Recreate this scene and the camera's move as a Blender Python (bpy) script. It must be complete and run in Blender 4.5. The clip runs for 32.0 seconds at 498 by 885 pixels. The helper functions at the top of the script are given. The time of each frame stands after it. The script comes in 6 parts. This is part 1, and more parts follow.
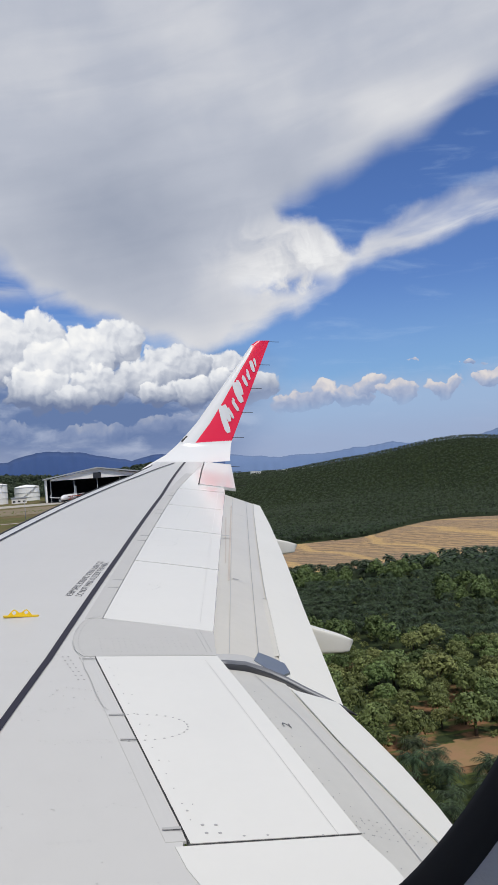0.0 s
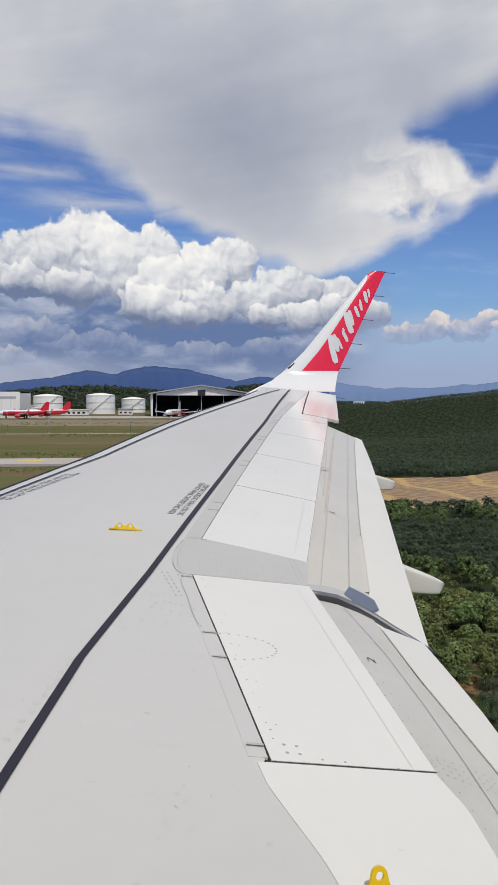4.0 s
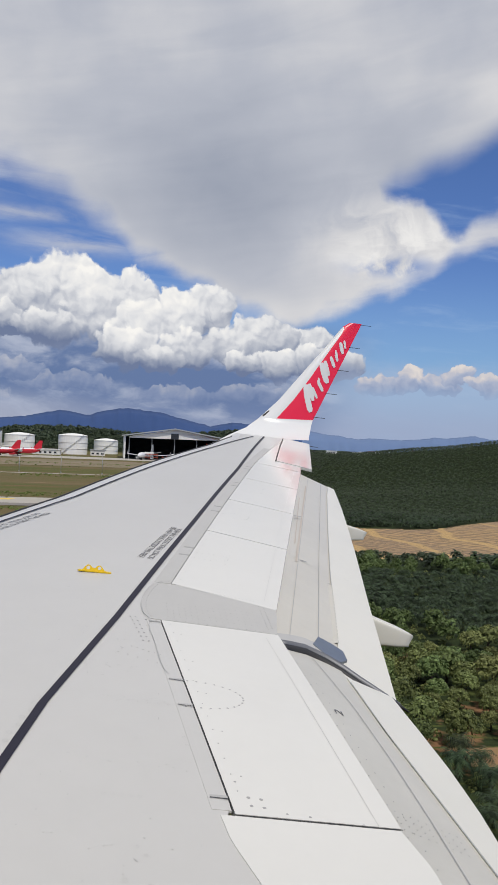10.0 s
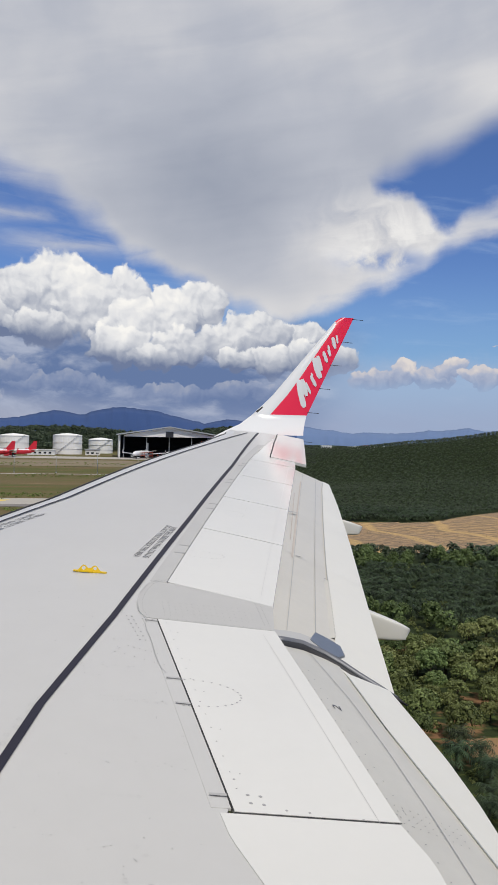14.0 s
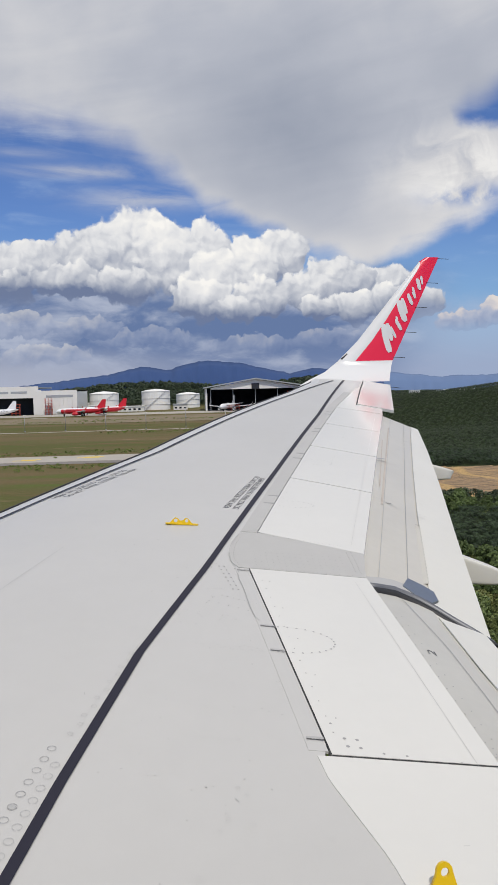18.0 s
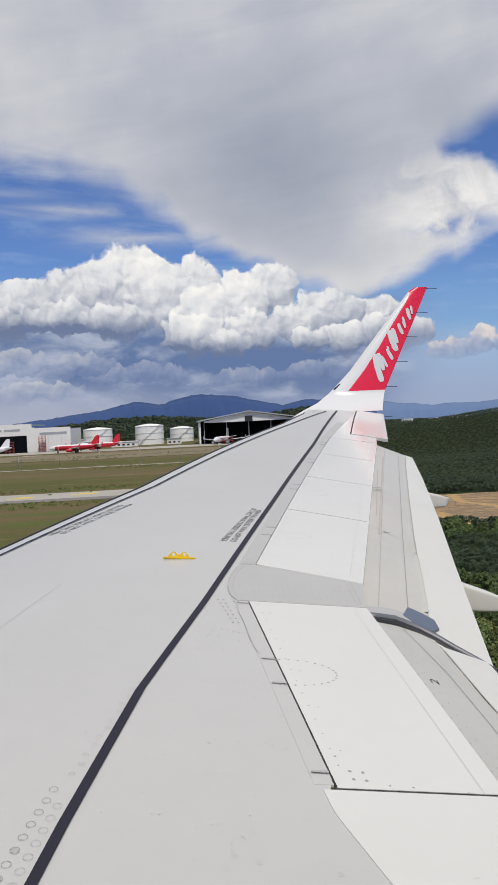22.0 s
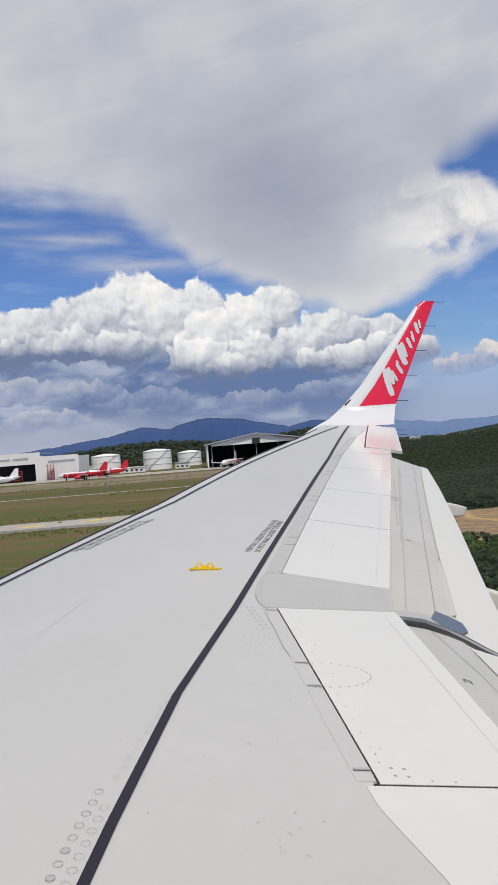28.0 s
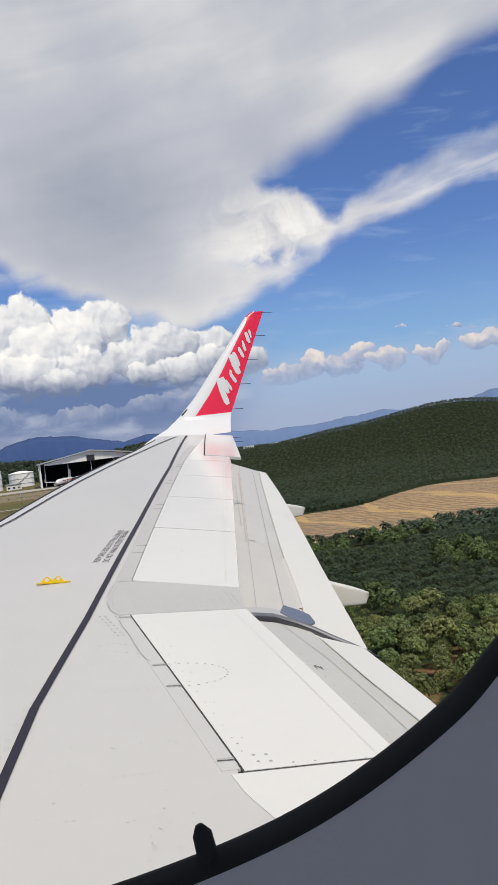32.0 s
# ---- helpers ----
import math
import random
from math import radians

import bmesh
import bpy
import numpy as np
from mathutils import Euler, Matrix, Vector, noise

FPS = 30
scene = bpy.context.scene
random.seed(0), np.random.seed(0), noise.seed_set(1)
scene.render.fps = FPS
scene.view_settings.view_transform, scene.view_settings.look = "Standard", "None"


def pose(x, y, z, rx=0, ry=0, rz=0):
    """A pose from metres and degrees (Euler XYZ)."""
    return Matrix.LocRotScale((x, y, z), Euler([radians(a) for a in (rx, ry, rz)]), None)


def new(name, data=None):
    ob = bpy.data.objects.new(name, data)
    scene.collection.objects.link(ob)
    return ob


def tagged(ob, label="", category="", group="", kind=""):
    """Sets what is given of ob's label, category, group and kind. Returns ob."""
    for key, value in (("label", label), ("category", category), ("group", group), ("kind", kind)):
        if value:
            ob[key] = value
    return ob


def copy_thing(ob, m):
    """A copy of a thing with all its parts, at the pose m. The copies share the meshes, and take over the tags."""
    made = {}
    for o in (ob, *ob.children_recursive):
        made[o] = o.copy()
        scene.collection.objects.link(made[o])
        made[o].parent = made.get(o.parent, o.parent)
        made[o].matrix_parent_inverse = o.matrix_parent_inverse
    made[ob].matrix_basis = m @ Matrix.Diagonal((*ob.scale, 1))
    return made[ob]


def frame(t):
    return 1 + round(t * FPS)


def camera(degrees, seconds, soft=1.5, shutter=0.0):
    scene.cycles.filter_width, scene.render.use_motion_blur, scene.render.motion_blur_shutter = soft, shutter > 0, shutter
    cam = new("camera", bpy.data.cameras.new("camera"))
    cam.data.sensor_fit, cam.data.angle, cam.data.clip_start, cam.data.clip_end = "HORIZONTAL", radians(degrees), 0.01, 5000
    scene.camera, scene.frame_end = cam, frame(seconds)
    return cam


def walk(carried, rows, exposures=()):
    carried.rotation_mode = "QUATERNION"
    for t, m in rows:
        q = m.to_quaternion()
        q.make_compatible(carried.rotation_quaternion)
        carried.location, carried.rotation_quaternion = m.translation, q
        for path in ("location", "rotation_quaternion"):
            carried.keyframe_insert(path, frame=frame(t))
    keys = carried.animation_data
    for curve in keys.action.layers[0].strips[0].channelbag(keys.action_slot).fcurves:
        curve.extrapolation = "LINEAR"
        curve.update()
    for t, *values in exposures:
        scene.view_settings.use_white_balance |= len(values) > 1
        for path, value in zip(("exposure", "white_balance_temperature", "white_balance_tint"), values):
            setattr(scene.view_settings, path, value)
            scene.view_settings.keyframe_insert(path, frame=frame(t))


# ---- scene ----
# The aeroplane's cabin window is near the origin: x runs aft, y outboard along the wing, z up.
UP = 16.0                      # height of the cabin window over the airfield


def aim(x, y, z, yaw, pitch, roll):
    return (pose(x, y, z + UP) @ pose(0, 0, 0, 0, 0, yaw) @ pose(0, 0, 0, 90 + pitch) @ pose(0, 0, 0, 0, 0, roll))


ROWS = (
    (0, 0.035, 0.057, -0.010, -14.75, 1.71, -4.3), (0.5, 0.041, 0.057, -0.026, -16.15, 3.05, -4.16), (1, 0.038, 0.066, -0.031, -16.03, 2.48, -3.7),
    (1.5, 0.026, 0.053, -0.002, -14.16, 0.29, -2.33), (2, 0.023, 0.044, 0.015, -10.8, -0.79, -1.27), (2.5, 0.004, 0.038, 0.029, -6.56, -1.44, -0.39),
    (3, 0.017, 0.025, 0.046, -6.48, -2.34, -0.88), (3.5, 0.005, 0.014, 0.043, -7.19, -3.1, -0.2), (5.5, 0.005, 0.011, 0.043, -7.1, -3.31, 0.92),
    (6, 0.004, 0.015, 0.043, -6.99, -3.39, 1.1), (6.5, -0.001, 0.001, 0.041, -7.15, -3.62, 1.24), (7, -0.001, 0.012, 0.042, -7.37, -2.86, 1.28),
    (7.5, 0.01, 0.017, 0.045, -7.57, -2.28, 1.19), (8, 0.012, 0.023, 0.046, -7.38, -2.07, 1.24), (8.5, 0.003, 0.023, 0.044, -7.46, -1.42, 1.76),
    (9, -0.001, 0.016, 0.043, -7.86, -1.42, 2.16), (9.5, 0.002, 0.008, 0.042, -8.56, -0.77, 1.99), (10, -0.009, 0.009, 0.042, -9.29, 0.02, 2.24),
    (10.5, -0.001, 0.019, 0.044, -9.5, -0.26, 2.11), (11, -0.005, 0.01, 0.042, -9.79, -0.52, 2.23), (11.5, -0.011, 0.006, 0.041, -9.47, -0.48, 2.02),
    (12, 0.006, 0.024, 0.046, -8.92, -0.7, 1.64), (12.5, -0.002, 0.019, 0.044, -9.01, -0.31, 1.77), (13, -0.005, 0.022, 0.044, -9.26, -0.18, 1.6),
    (13.5, 0.003, 0.018, 0.045, -9.71, -0.2, 1.14), (15.5, 0.0, 0.014, 0.043, -8.87, -0.91, 0.95), (16, 0.004, 0.018, 0.044, -7.8, -1.81, 1.01),
    (16.5, 0.011, 0.02, 0.044, -5.34, -2.9, 0.49), (17, 0.013, 0.021, 0.044, -3.9, -3.32, -0.32), (17.5, 0.008, 0.016, 0.043, -3.58, -3.18, -0.8),
    (18, 0.015, 0.027, 0.045, -3.57, -3.71, -1.45), (18.5, -0.006, 0.001, 0.041, -3.54, -3.33, -1.38), (19, 0.019, 0.027, 0.045, -3.16, -2.7, -2.44),
    (19.5, -0.004, 0.009, 0.041, -3.34, -2.9, -1.96), (20, 0.005, 0.015, 0.043, -3.4, -2.57, -2.43), (20.5, 0.013, 0.018, 0.044, -3.53, -2.02, -2.54),
    (21, 0.003, 0.01, 0.042, -3.79, -1.62, -2.37), (21.5, 0.014, 0.025, 0.045, -3.95, -1.25, -2.74), (22, 0.004, 0.017, 0.043, -4.06, -1.46, -2.79),
    (22.5, -0.006, 0.003, 0.041, -3.94, -1.46, -2.78), (23, 0.008, 0.015, 0.043, -3.78, -1.05, -3.1), (23.5, 0.013, 0.023, 0.044, -3.93, -0.94, -3.12),
    (24, 0.018, 0.025, 0.045, -4.25, -0.62, -3.25), (24.5, 0.015, 0.024, 0.044, -4.17, -0.4, -3.15), (26.5, -0.005, 0.012, 0.042, -4.73, 0.39, -2.99),
    (27, -0.023, 0.007, -0.002, -4.27, 0.62, -3.3), (27.5, -0.004, 0.028, -0.015, -3.07, -0.85, -6.1), (28, -0.101, -0.025, -0.033, -3.63, 0.13, -4.45),
    (28.5, -0.162, -0.069, -0.046, -3.56, 0.86, -3.4), (29, -0.16, -0.081, -0.037, -2.85, 0.02, -3.48), (29.5, -0.168, -0.088, -0.042, -2.47, 0.18, -3.14),
    (30, -0.17, -0.093, -0.046, -4.98, -0.22, -2.61), (30.5, -0.173, -0.094, -0.042, -8.13, -0.54, -3.32), (31, -0.172, -0.1, -0.040, -10.96, -0.65, -4.68),
    (31.5, -0.172, -0.092, -0.057, -13.3, 0.02, -6.22), (32, -0.171, -0.08, -0.080, -15.12, -0.10, -7.22),
)
cam = camera(33.8, 32.0, soft=0.7)
walk(cam, [(r[0], aim(*r[1:])) for r in ROWS], exposures=((0.0, 0.0, 6430, 10), (2.0, -0.02, 6550, 10), (3.5, -0.03, 6620, 10), (24.5, -0.04, 6620, 10), (28.0, -0.02, 6600, 10), (32.0, 0.08, 6750, 10)))

# ---------------------------------------------------------------- world and sun
SUN_AZ, SUN_EL = 165.0, 57.0   # degrees from +y towards +x, and over the horizon
world = bpy.data.worlds.new("sky_world")
scene.world = world
world.use_nodes = True
wt = world.node_tree
wt.nodes.clear()


class Net:
    """Short names for making shader nodes in one tree."""

    def __init__(self, tree):
        self.t = tree

    def node(self, kind, **sets):
        n = self.t.nodes.new(kind)
        for k, v in sets.items():
            setattr(n, k, v)
        return n

    def put(self, sock, v):
        if hasattr(v, "is_linked"):
            self.t.links.new(v, sock)
        else:
            sock.default_value = v

    def m(self, op, a, b=0.0, c=0.0):
        n = self.node("ShaderNodeMath", operation=op)
        self.put(n.inputs[0], a), self.put(n.inputs[1], b), self.put(n.inputs[2], c)
        return n.outputs[0]

    def step(self, x, lo, hi):
        n = self.node("ShaderNodeMapRange", interpolation_type="SMOOTHSTEP")
        self.put(n.inputs[0], x), self.put(n.inputs[1], lo), self.put(n.inputs[2], hi)
        return n.outputs[0]

    def vec(self, x, y, z=0.0):
        n = self.node("ShaderNodeCombineXYZ")
        self.put(n.inputs[0], x), self.put(n.inputs[1], y), self.put(n.inputs[2], z)
        return n.outputs[0]

    def mix(self, f, a, b, mode="MIX"):
        n = self.node("ShaderNodeMix", data_type="RGBA", blend_type=mode)
        self.put(n.inputs[0], f), self.put(n.inputs[6], a), self.put(n.inputs[7], b)
        return n.outputs[2]

    def noise(self, v, scale, detail=5.0, rough=0.55, distort=0.0):
        n = self.node("ShaderNodeTexNoise")
        self.put(n.inputs["Vector"], v)
        n.inputs["Scale"].default_value, n.inputs["Detail"].default_value = scale, detail
        n.inputs["Roughness"].default_value, n.inputs["Distortion"].default_value = rough, distort
        return n.outputs["Fac"]

    def cells(self, v, scale, smooth=0.35):
        n = self.node("ShaderNodeTexVoronoi", feature="SMOOTH_F1", voronoi_dimensions="2D")
        self.put(n.inputs["Vector"], v)
        n.inputs["Scale"].default_value, n.inputs["Smoothness"].default_value = scale, smooth
        return n.outputs["Distance"]

    def ramp(self, f, stops, kind="LINEAR"):
        n = self.node("ShaderNodeValToRGB")
        n.color_ramp.interpolation = kind
        el = n.color_ramp.elements
        for i, (p, c) in enumerate(stops):
            e = el[i] if i < 2 else el.new(p)
            e.position = p
            e.color = (c, c, c, 1) if isinstance(c, (int, float)) else (*c, 1)
        self.put(n.inputs[0], f)
        return n.outputs[0]

    def line(self, az, points):
        """An elevation in degrees that follows the azimuth, between -60 and 60 degrees."""
        f = self.m("DIVIDE", self.m("ADD", az, 60.0), 120.0)
        r = self.ramp(f, [((a + 60) / 120, e / 40) for a, e in points], "EASE")
        return self.m("MULTIPLY", r, 40.0)


def lin(r, g, b):
    """Linear colour from 0..255 picture values."""
    return tuple(((v / 255 + 0.055) / 1.055) ** 2.4 if v > 10 else v / 3294 for v in (r, g, b))


def lin4(r, g, b):
    return (*lin(r, g, b), 1)


k = Net(wt)
way = k.node("ShaderNodeTexCoord").outputs["Generated"]
sep = k.node("ShaderNodeSeparateXYZ")
k.put(sep.inputs[0], way)
az = k.m("DEGREES", k.m("ARCTAN2", sep.outputs[0], sep.outputs[1]))
elev = k.m("DEGREES", k.m("ARCSINE", sep.outputs[2]))
flat = k.vec(az, elev)
sky = k.node("ShaderNodeTexSky", sky_type="NISHITA", sun_disc=False, sun_elevation=radians(SUN_EL), sun_rotation=radians(SUN_AZ),
             air_density=1.0, dust_density=0.6, ozone_density=3.0)
blue = k.mix(1.0, sky.outputs[0], (0.054, 0.069, 0.104, 1), "MULTIPLY")
blue = k.mix(k.step(elev, 13.0, 1.0), blue, lin4(134, 176, 216))
# thin high streaks
lean = k.vec(k.m("ADD", k.m("MULTIPLY", az, 0.16), k.m("MULTIPLY", elev, 0.22)), k.m("ADD", k.m("MULTIPLY", elev, 0.95), k.m("MULTIPLY", az, -0.20)))
level = k.vec(k.m("MULTIPLY", az, 0.20), k.m("ADD", elev, k.m("MULTIPLY", az, 0.06)))
streak = k.noise(lean, 0.5, 5, 0.5, 0.4)
wisps = k.noise(level, 0.75, 6, 0.58, 0.4)
fine = k.noise(flat, 0.5, 7, 0.58, 0.25)
wide = k.noise(flat, 0.11, 3, 0.45, 0.2)


def about(x, half):
    """x less a half, times a size."""
    return k.m("MULTIPLY", k.m("SUBTRACT", x, 0.5), half)


def spot(a, e, wa, we):
    """1 at a place in the sky, falling away over some degrees."""
    u = k.m("DIVIDE", k.m("SUBTRACT", az, a), wa)
    v = k.m("DIVIDE", k.m("SUBTRACT", elev, e), we)
    return k.m("EXPONENT", k.m("MULTIPLY", k.m("ADD", k.m("MULTIPLY", u, u), k.m("MULTIPLY", v, v)), -1.0))


def less(x, y):
    return k.m("SUBTRACT", x, y)


def times(*xs):
    out = xs[0]
    for x in xs[1:]:
        out = k.m("MULTIPLY", out, x)
    return out


def plus(*xs):
    out = xs[0]
    for x in xs[1:]:
        out = k.m("ADD", out, x)
    return out


blue = k.mix(times(k.step(wisps, 0.52, 0.80), 0.30), blue, lin4(180, 203, 232))
# the grey sheet of high cloud, with a blue wedge under it on either side
leftside = k.step(az, 3.0, -5.0)
rightside = less(1.0, leftside)
low = k.line(az, [(-60, 22), (-13, 17.6), (-8.3, 17.2), (-4.6, 16.0), (-1.5, 14.3), (1.5, 12.3), (5, 10.8), (9, 9.0), (12.2, 8.0), (14.5, 8.8), (18.5, 10.3), (21.2, 11.7), (23, 13.1), (26, 13.7), (33, 15.1), (60, 22)])
sw = plus(about(fine, 1.0), about(wide, 1.4), times(about(wisps, 2.4), leftside), times(about(streak, 1.8), rightside))
above = less(plus(elev, sw), low)
sheet = k.step(above, k.m("MULTIPLY_ADD", rightside, 0.9, -1.5), k.m("MULTIPLY_ADD", rightside, -1.5, 2.4))
wl = k.line(az, [(-60, 38), (14, 32), (17.2, 18.2), (18.1, 16.7), (19.2, 16.6), (20.4, 16.3), (21.5, 15.4), (22.4, 14.4), (23.1, 14.2), (24.6, 15.2), (28, 16.5), (33, 17.6), (60, 26)])
wu = k.line(az, [(-60, 38), (14, 32), (17.2, 17.2), (19.0, 18.2), (22, 19.3), (26.6, 21.2), (33.6, 23.8), (60, 34)])
hole = times(k.step(plus(less(elev, wl), about(streak, 1.2), about(fine, 1.5)), -0.5, 0.7), k.step(less(plus(wu, about(streak, 1.6), about(fine, 0.5)), elev), -0.9, 1.3), k.step(az, 16.2, 17.8))
sheet = times(sheet, less(1.0, hole))
# the band that runs on from the curl to the right is thin and streaked
thin = times(k.step(az, 22.2, 24.0), k.step(elev, 19.5, 17.5))
sheet = times(sheet, less(1.0, times(thin, less(0.72, times(k.step(streak, 0.34, 0.66), 0.62)))))
# a bay of blue within the lower edge of the curl
sheet = times(sheet, less(1.0, times(spot(19.2, 12.3, 2.8, 0.60), k.step(fine, 0.34, 0.56), 0.85)))
# wisps that cross the left wedge
veil = times(plus(spot(-7.0, 14.6, 5.0, 0.45), spot(-3.2, 12.9, 4.2, 0.7), times(spot(-11.0, 15.6, 3.0, 0.3), 0.6)), k.step(wisps, 0.30, 0.62), 0.65)
sheet = k.m("MAXIMUM", sheet, veil)
curl = k.noise(k.vec(plus(az, about(fine, 2.0)), plus(elev, about(streak, 3.0))), 0.30, 5, 0.55, 0.8)
tone = plus(0.52, about(wide, 0.62), about(streak, 0.34), about(fine, 0.10))
tone = plus(tone, times(spot(17.0, 13.2, 6.0, 3.4), 0.36), times(spot(18.5, 14.5, 4.5, 2.8), about(curl, 1.7)), times(spot(12.0, 9.6, 4.0, 1.6), 0.14))
tone = less(tone, times(spot(7.5, 17.5, 8.0, 4.6), 0.42))
tone = less(tone, times(spot(19.0, 19.2, 2.4, 1.4), 0.20))
tone = plus(tone, times(spot(-7.5, 19.0, 6.0, 2.8), 0.08), times(spot(27.0, 23.0, 7.0, 1.6), 0.25), times(spot(29.0, 15.8, 7.0, 1.6), 0.30))
tone = plus(tone, times(less(1.0, k.step(above, 0.0, 2.4)), 0.16))
grey = k.ramp(tone, [(0.0, lin(155, 163, 180)), (1.0, lin(236, 236, 236)), (0.46, lin(184, 189, 201)), (0.78, lin(214, 215, 219))])
total = k.mix(sheet, blue, grey)
# the low blue-grey deck under the cumulus
left = k.step(az, 19.0, 12.0)
haze = times(k.step(plus(elev, about(fine, 2.0)), 8.8, 6.6), left)
hz = k.noise(k.vec(times(az, 0.42), elev), 0.40, 7, 0.56, 0.3)
deep = k.mix(k.step(plus(hz, times(spot(-11.0, 4.6, 5.0, 1.2), 0.12), times(spot(3.0, 4.2, 7.0, 0.9), -0.14)), 0.42, 0.66), lin4(102, 124, 166), lin4(172, 182, 204))
deep = k.mix(times(k.step(plus(elev, about(hz, 5.0)), 3.2, 1.0), k.step(az, 4.0, -12.0), 0.75), deep, lin4(196, 198, 206))
deep = k.mix(times(k.step(elev, 2.8, 0.8), 0.35), deep, lin4(140, 154, 186))
total = k.mix(haze, total, deep)


# cumulus: heaps set one before another, the farthest first
def puffs(v):
    """Round heads on heads: 0 in the folds, about 1 on the crowns."""
    out = times(k.noise(v, 1.6, 6, 0.55), 0.16)
    for size, share in ((0.30, 0.44), (0.8, 0.30), (2.1, 0.15)):
        out = plus(out, times(less(1.0, k.cells(v, size, 0.35)), share))
    return out


def moved(v, dx, dy):
    n = k.node("ShaderNodeVectorMath", operation="ADD")
    k.put(n.inputs[0], v)
    n.inputs[1].default_value = (dx, dy, 0)
    return n.outputs[0]


warp = k.node("ShaderNodeTexNoise", noise_dimensions="2D")
k.put(warp.inputs["Vector"], flat)
warp.inputs["Scale"].default_value, warp.inputs["Detail"].default_value = 0.7, 5
wv = k.node("ShaderNodeVectorMath", operation="MULTIPLY_ADD")
k.put(wv.inputs[0], warp.outputs["Color"])
wv.inputs[1].default_value = (1.3, 1.3, 0)
k.put(wv.inputs[2], flat)
crown = puffs(wv.outputs[0])
relief = less(crown, puffs(moved(wv.outputs[0], -0.22, 0.42)))
swell = less(crown, 0.66)
wsep = k.node("ShaderNodeSeparateXYZ")
k.put(wsep.inputs[0], wv.outputs[0])
waz, wel = less(wsep.outputs[0], 0.65), less(wsep.outputs[1], 0.65)


def heaps(rows):
    """Cover and light of heaps, each (azimuth, elevation, half width, half height, how light)."""
    cover, light = 0.0, 0.5
    for a, e, ra, re, lit in rows:
        u, v = k.m("DIVIDE", less(waz, a), ra), k.m("DIVIDE", less(wel, e), re)
        d = less(k.m("SQRT", plus(times(u, u), times(v, v))), times(swell, 0.8 / min(ra, re) + 0.30))
        m = k.step(d, 1.08, 0.92)
        shade = plus(0.63 + lit, times(v, 0.32), times(u, -0.05), times(d, -0.10))
        light = plus(light, times(m, less(shade, light)))
        cover = k.m("MAXIMUM", cover, m)
    return cover, light


BANK = ((15.2, 5.6, 2.2, 1.3, -0.05), (12.6, 6.5, 2.6, 1.6, -0.08), (9.8, 7.2, 2.6, 1.9, -0.12), (-14, 8.0, 4.2, 2.0, -0.20), (-10.6, 8.4, 3.0, 1.7, -0.14),
        (-7.0, 9.2, 2.4, 2.0, -0.08), (-3.8, 10.0, 3.0, 2.7, 0.05), (1.0, 9.6, 1.8, 1.9, 0.04), (-1.8, 9.2, 2.2, 2.5, 0.08), (6.2, 9.1, 1.9, 1.8, -0.02),
        (3.9, 8.4, 2.1, 2.0, 0.05), (1.4, 7.9, 1.9, 1.9, 0.10), (-13, 7.0, 3.2, 1.1, -0.18), (-8.6, 7.5, 2.8, 1.2, -0.12), (-4.6, 7.4, 2.3, 1.4, -0.03),
        (7.4, 6.6, 2.2, 1.5, -0.08), (4.8, 6.2, 2.4, 1.4, 0.0), (0.6, 6.2, 2.3, 1.5, 0.08), (2.9, 5.5, 1.9, 1.1, 0.04), (8.7, 5.4, 2.0, 1.0, -0.02), (11.3, 5.5, 1.6, 1.1, 0.10), (13.3, 6.0, 1.4, 1.1, 0.08))
DECK = ((9.5, 3.2, 3.2, 0.8, -0.26), (4.0, 3.0, 3.6, 0.8, -0.22), (-3.5, 3.7, 3.2, 0.8, -0.14), (-7.5, 4.5, 3.0, 0.9, -0.06), (-12.0, 4.7, 3.4, 1.0, 0.0), (-10.5, 2.7, 3.2, 0.8, 0.06))
cover3, light3 = heaps(DECK)
light3 = plus(light3, times(relief, 0.7), about(fine, 0.3))
total = k.mix(times(cover3, k.step(plus(elev, about(hz, 3.0)), 1.4, 3.2), 0.55), total, k.ramp(light3, [(0.15, lin(106, 126, 166)), (0.95, lin(214, 214, 216)), (0.5, lin(152, 164, 192))]))
cover, light = heaps(BANK)
foot = k.line(az, [(-60, 6.4), (-12, 6.3), (-8.5, 6.2), (-4, 5.9), (-1.5, 5.2), (1, 4.6), (5.5, 4.2), (10, 4.3), (14, 4.5), (60, 4.5)])
over = plus(less(elev, foot), times(swell, -0.9), about(hz, 1.2))
light = less(light, times(k.step(over, 2.6, -0.3), 0.52))
light = plus(light, times(relief, 0.75), times(swell, 0.10), about(fine, 0.26), about(wide, 0.42))
WHITES = [(0.0, lin(112, 126, 158)), (1.0, lin(250, 249, 246)), (0.22, lin(152, 161, 181)), (0.45, lin(190, 195, 206)), (0.70, lin(226, 228, 232))]
total = k.mix(times(cover, k.step(over, -1.1, 0.7)), total, k.ramp(light, WHITES))
# a pale bank and small heaps low over the horizon on the right
total = k.mix(times(k.step(plus(elev, about(fine, 2.4)), 6.4, 4.2), k.step(az, 12.0, 17.0), 0.55), total, lin4(172, 186, 212))
SMALL = ((18.4, 4.3, 2.0, 0.8, -0.02), (20.3, 4.9, 1.1, 1.0, 0.08), (22.4, 4.4, 1.6, 0.8, -0.05), (23.6, 5.1, 1.3, 0.8, 0.05), (25.6, 4.5, 1.6, 0.8, 0.04), (28.6, 4.5, 1.7, 0.8, 0.0), (31.5, 4.8, 1.5, 0.6, 0.0), (26.6, 6.5, 1.0, 0.28, 0.02), (30.2, 5.9, 0.9, 0.25, -0.1))
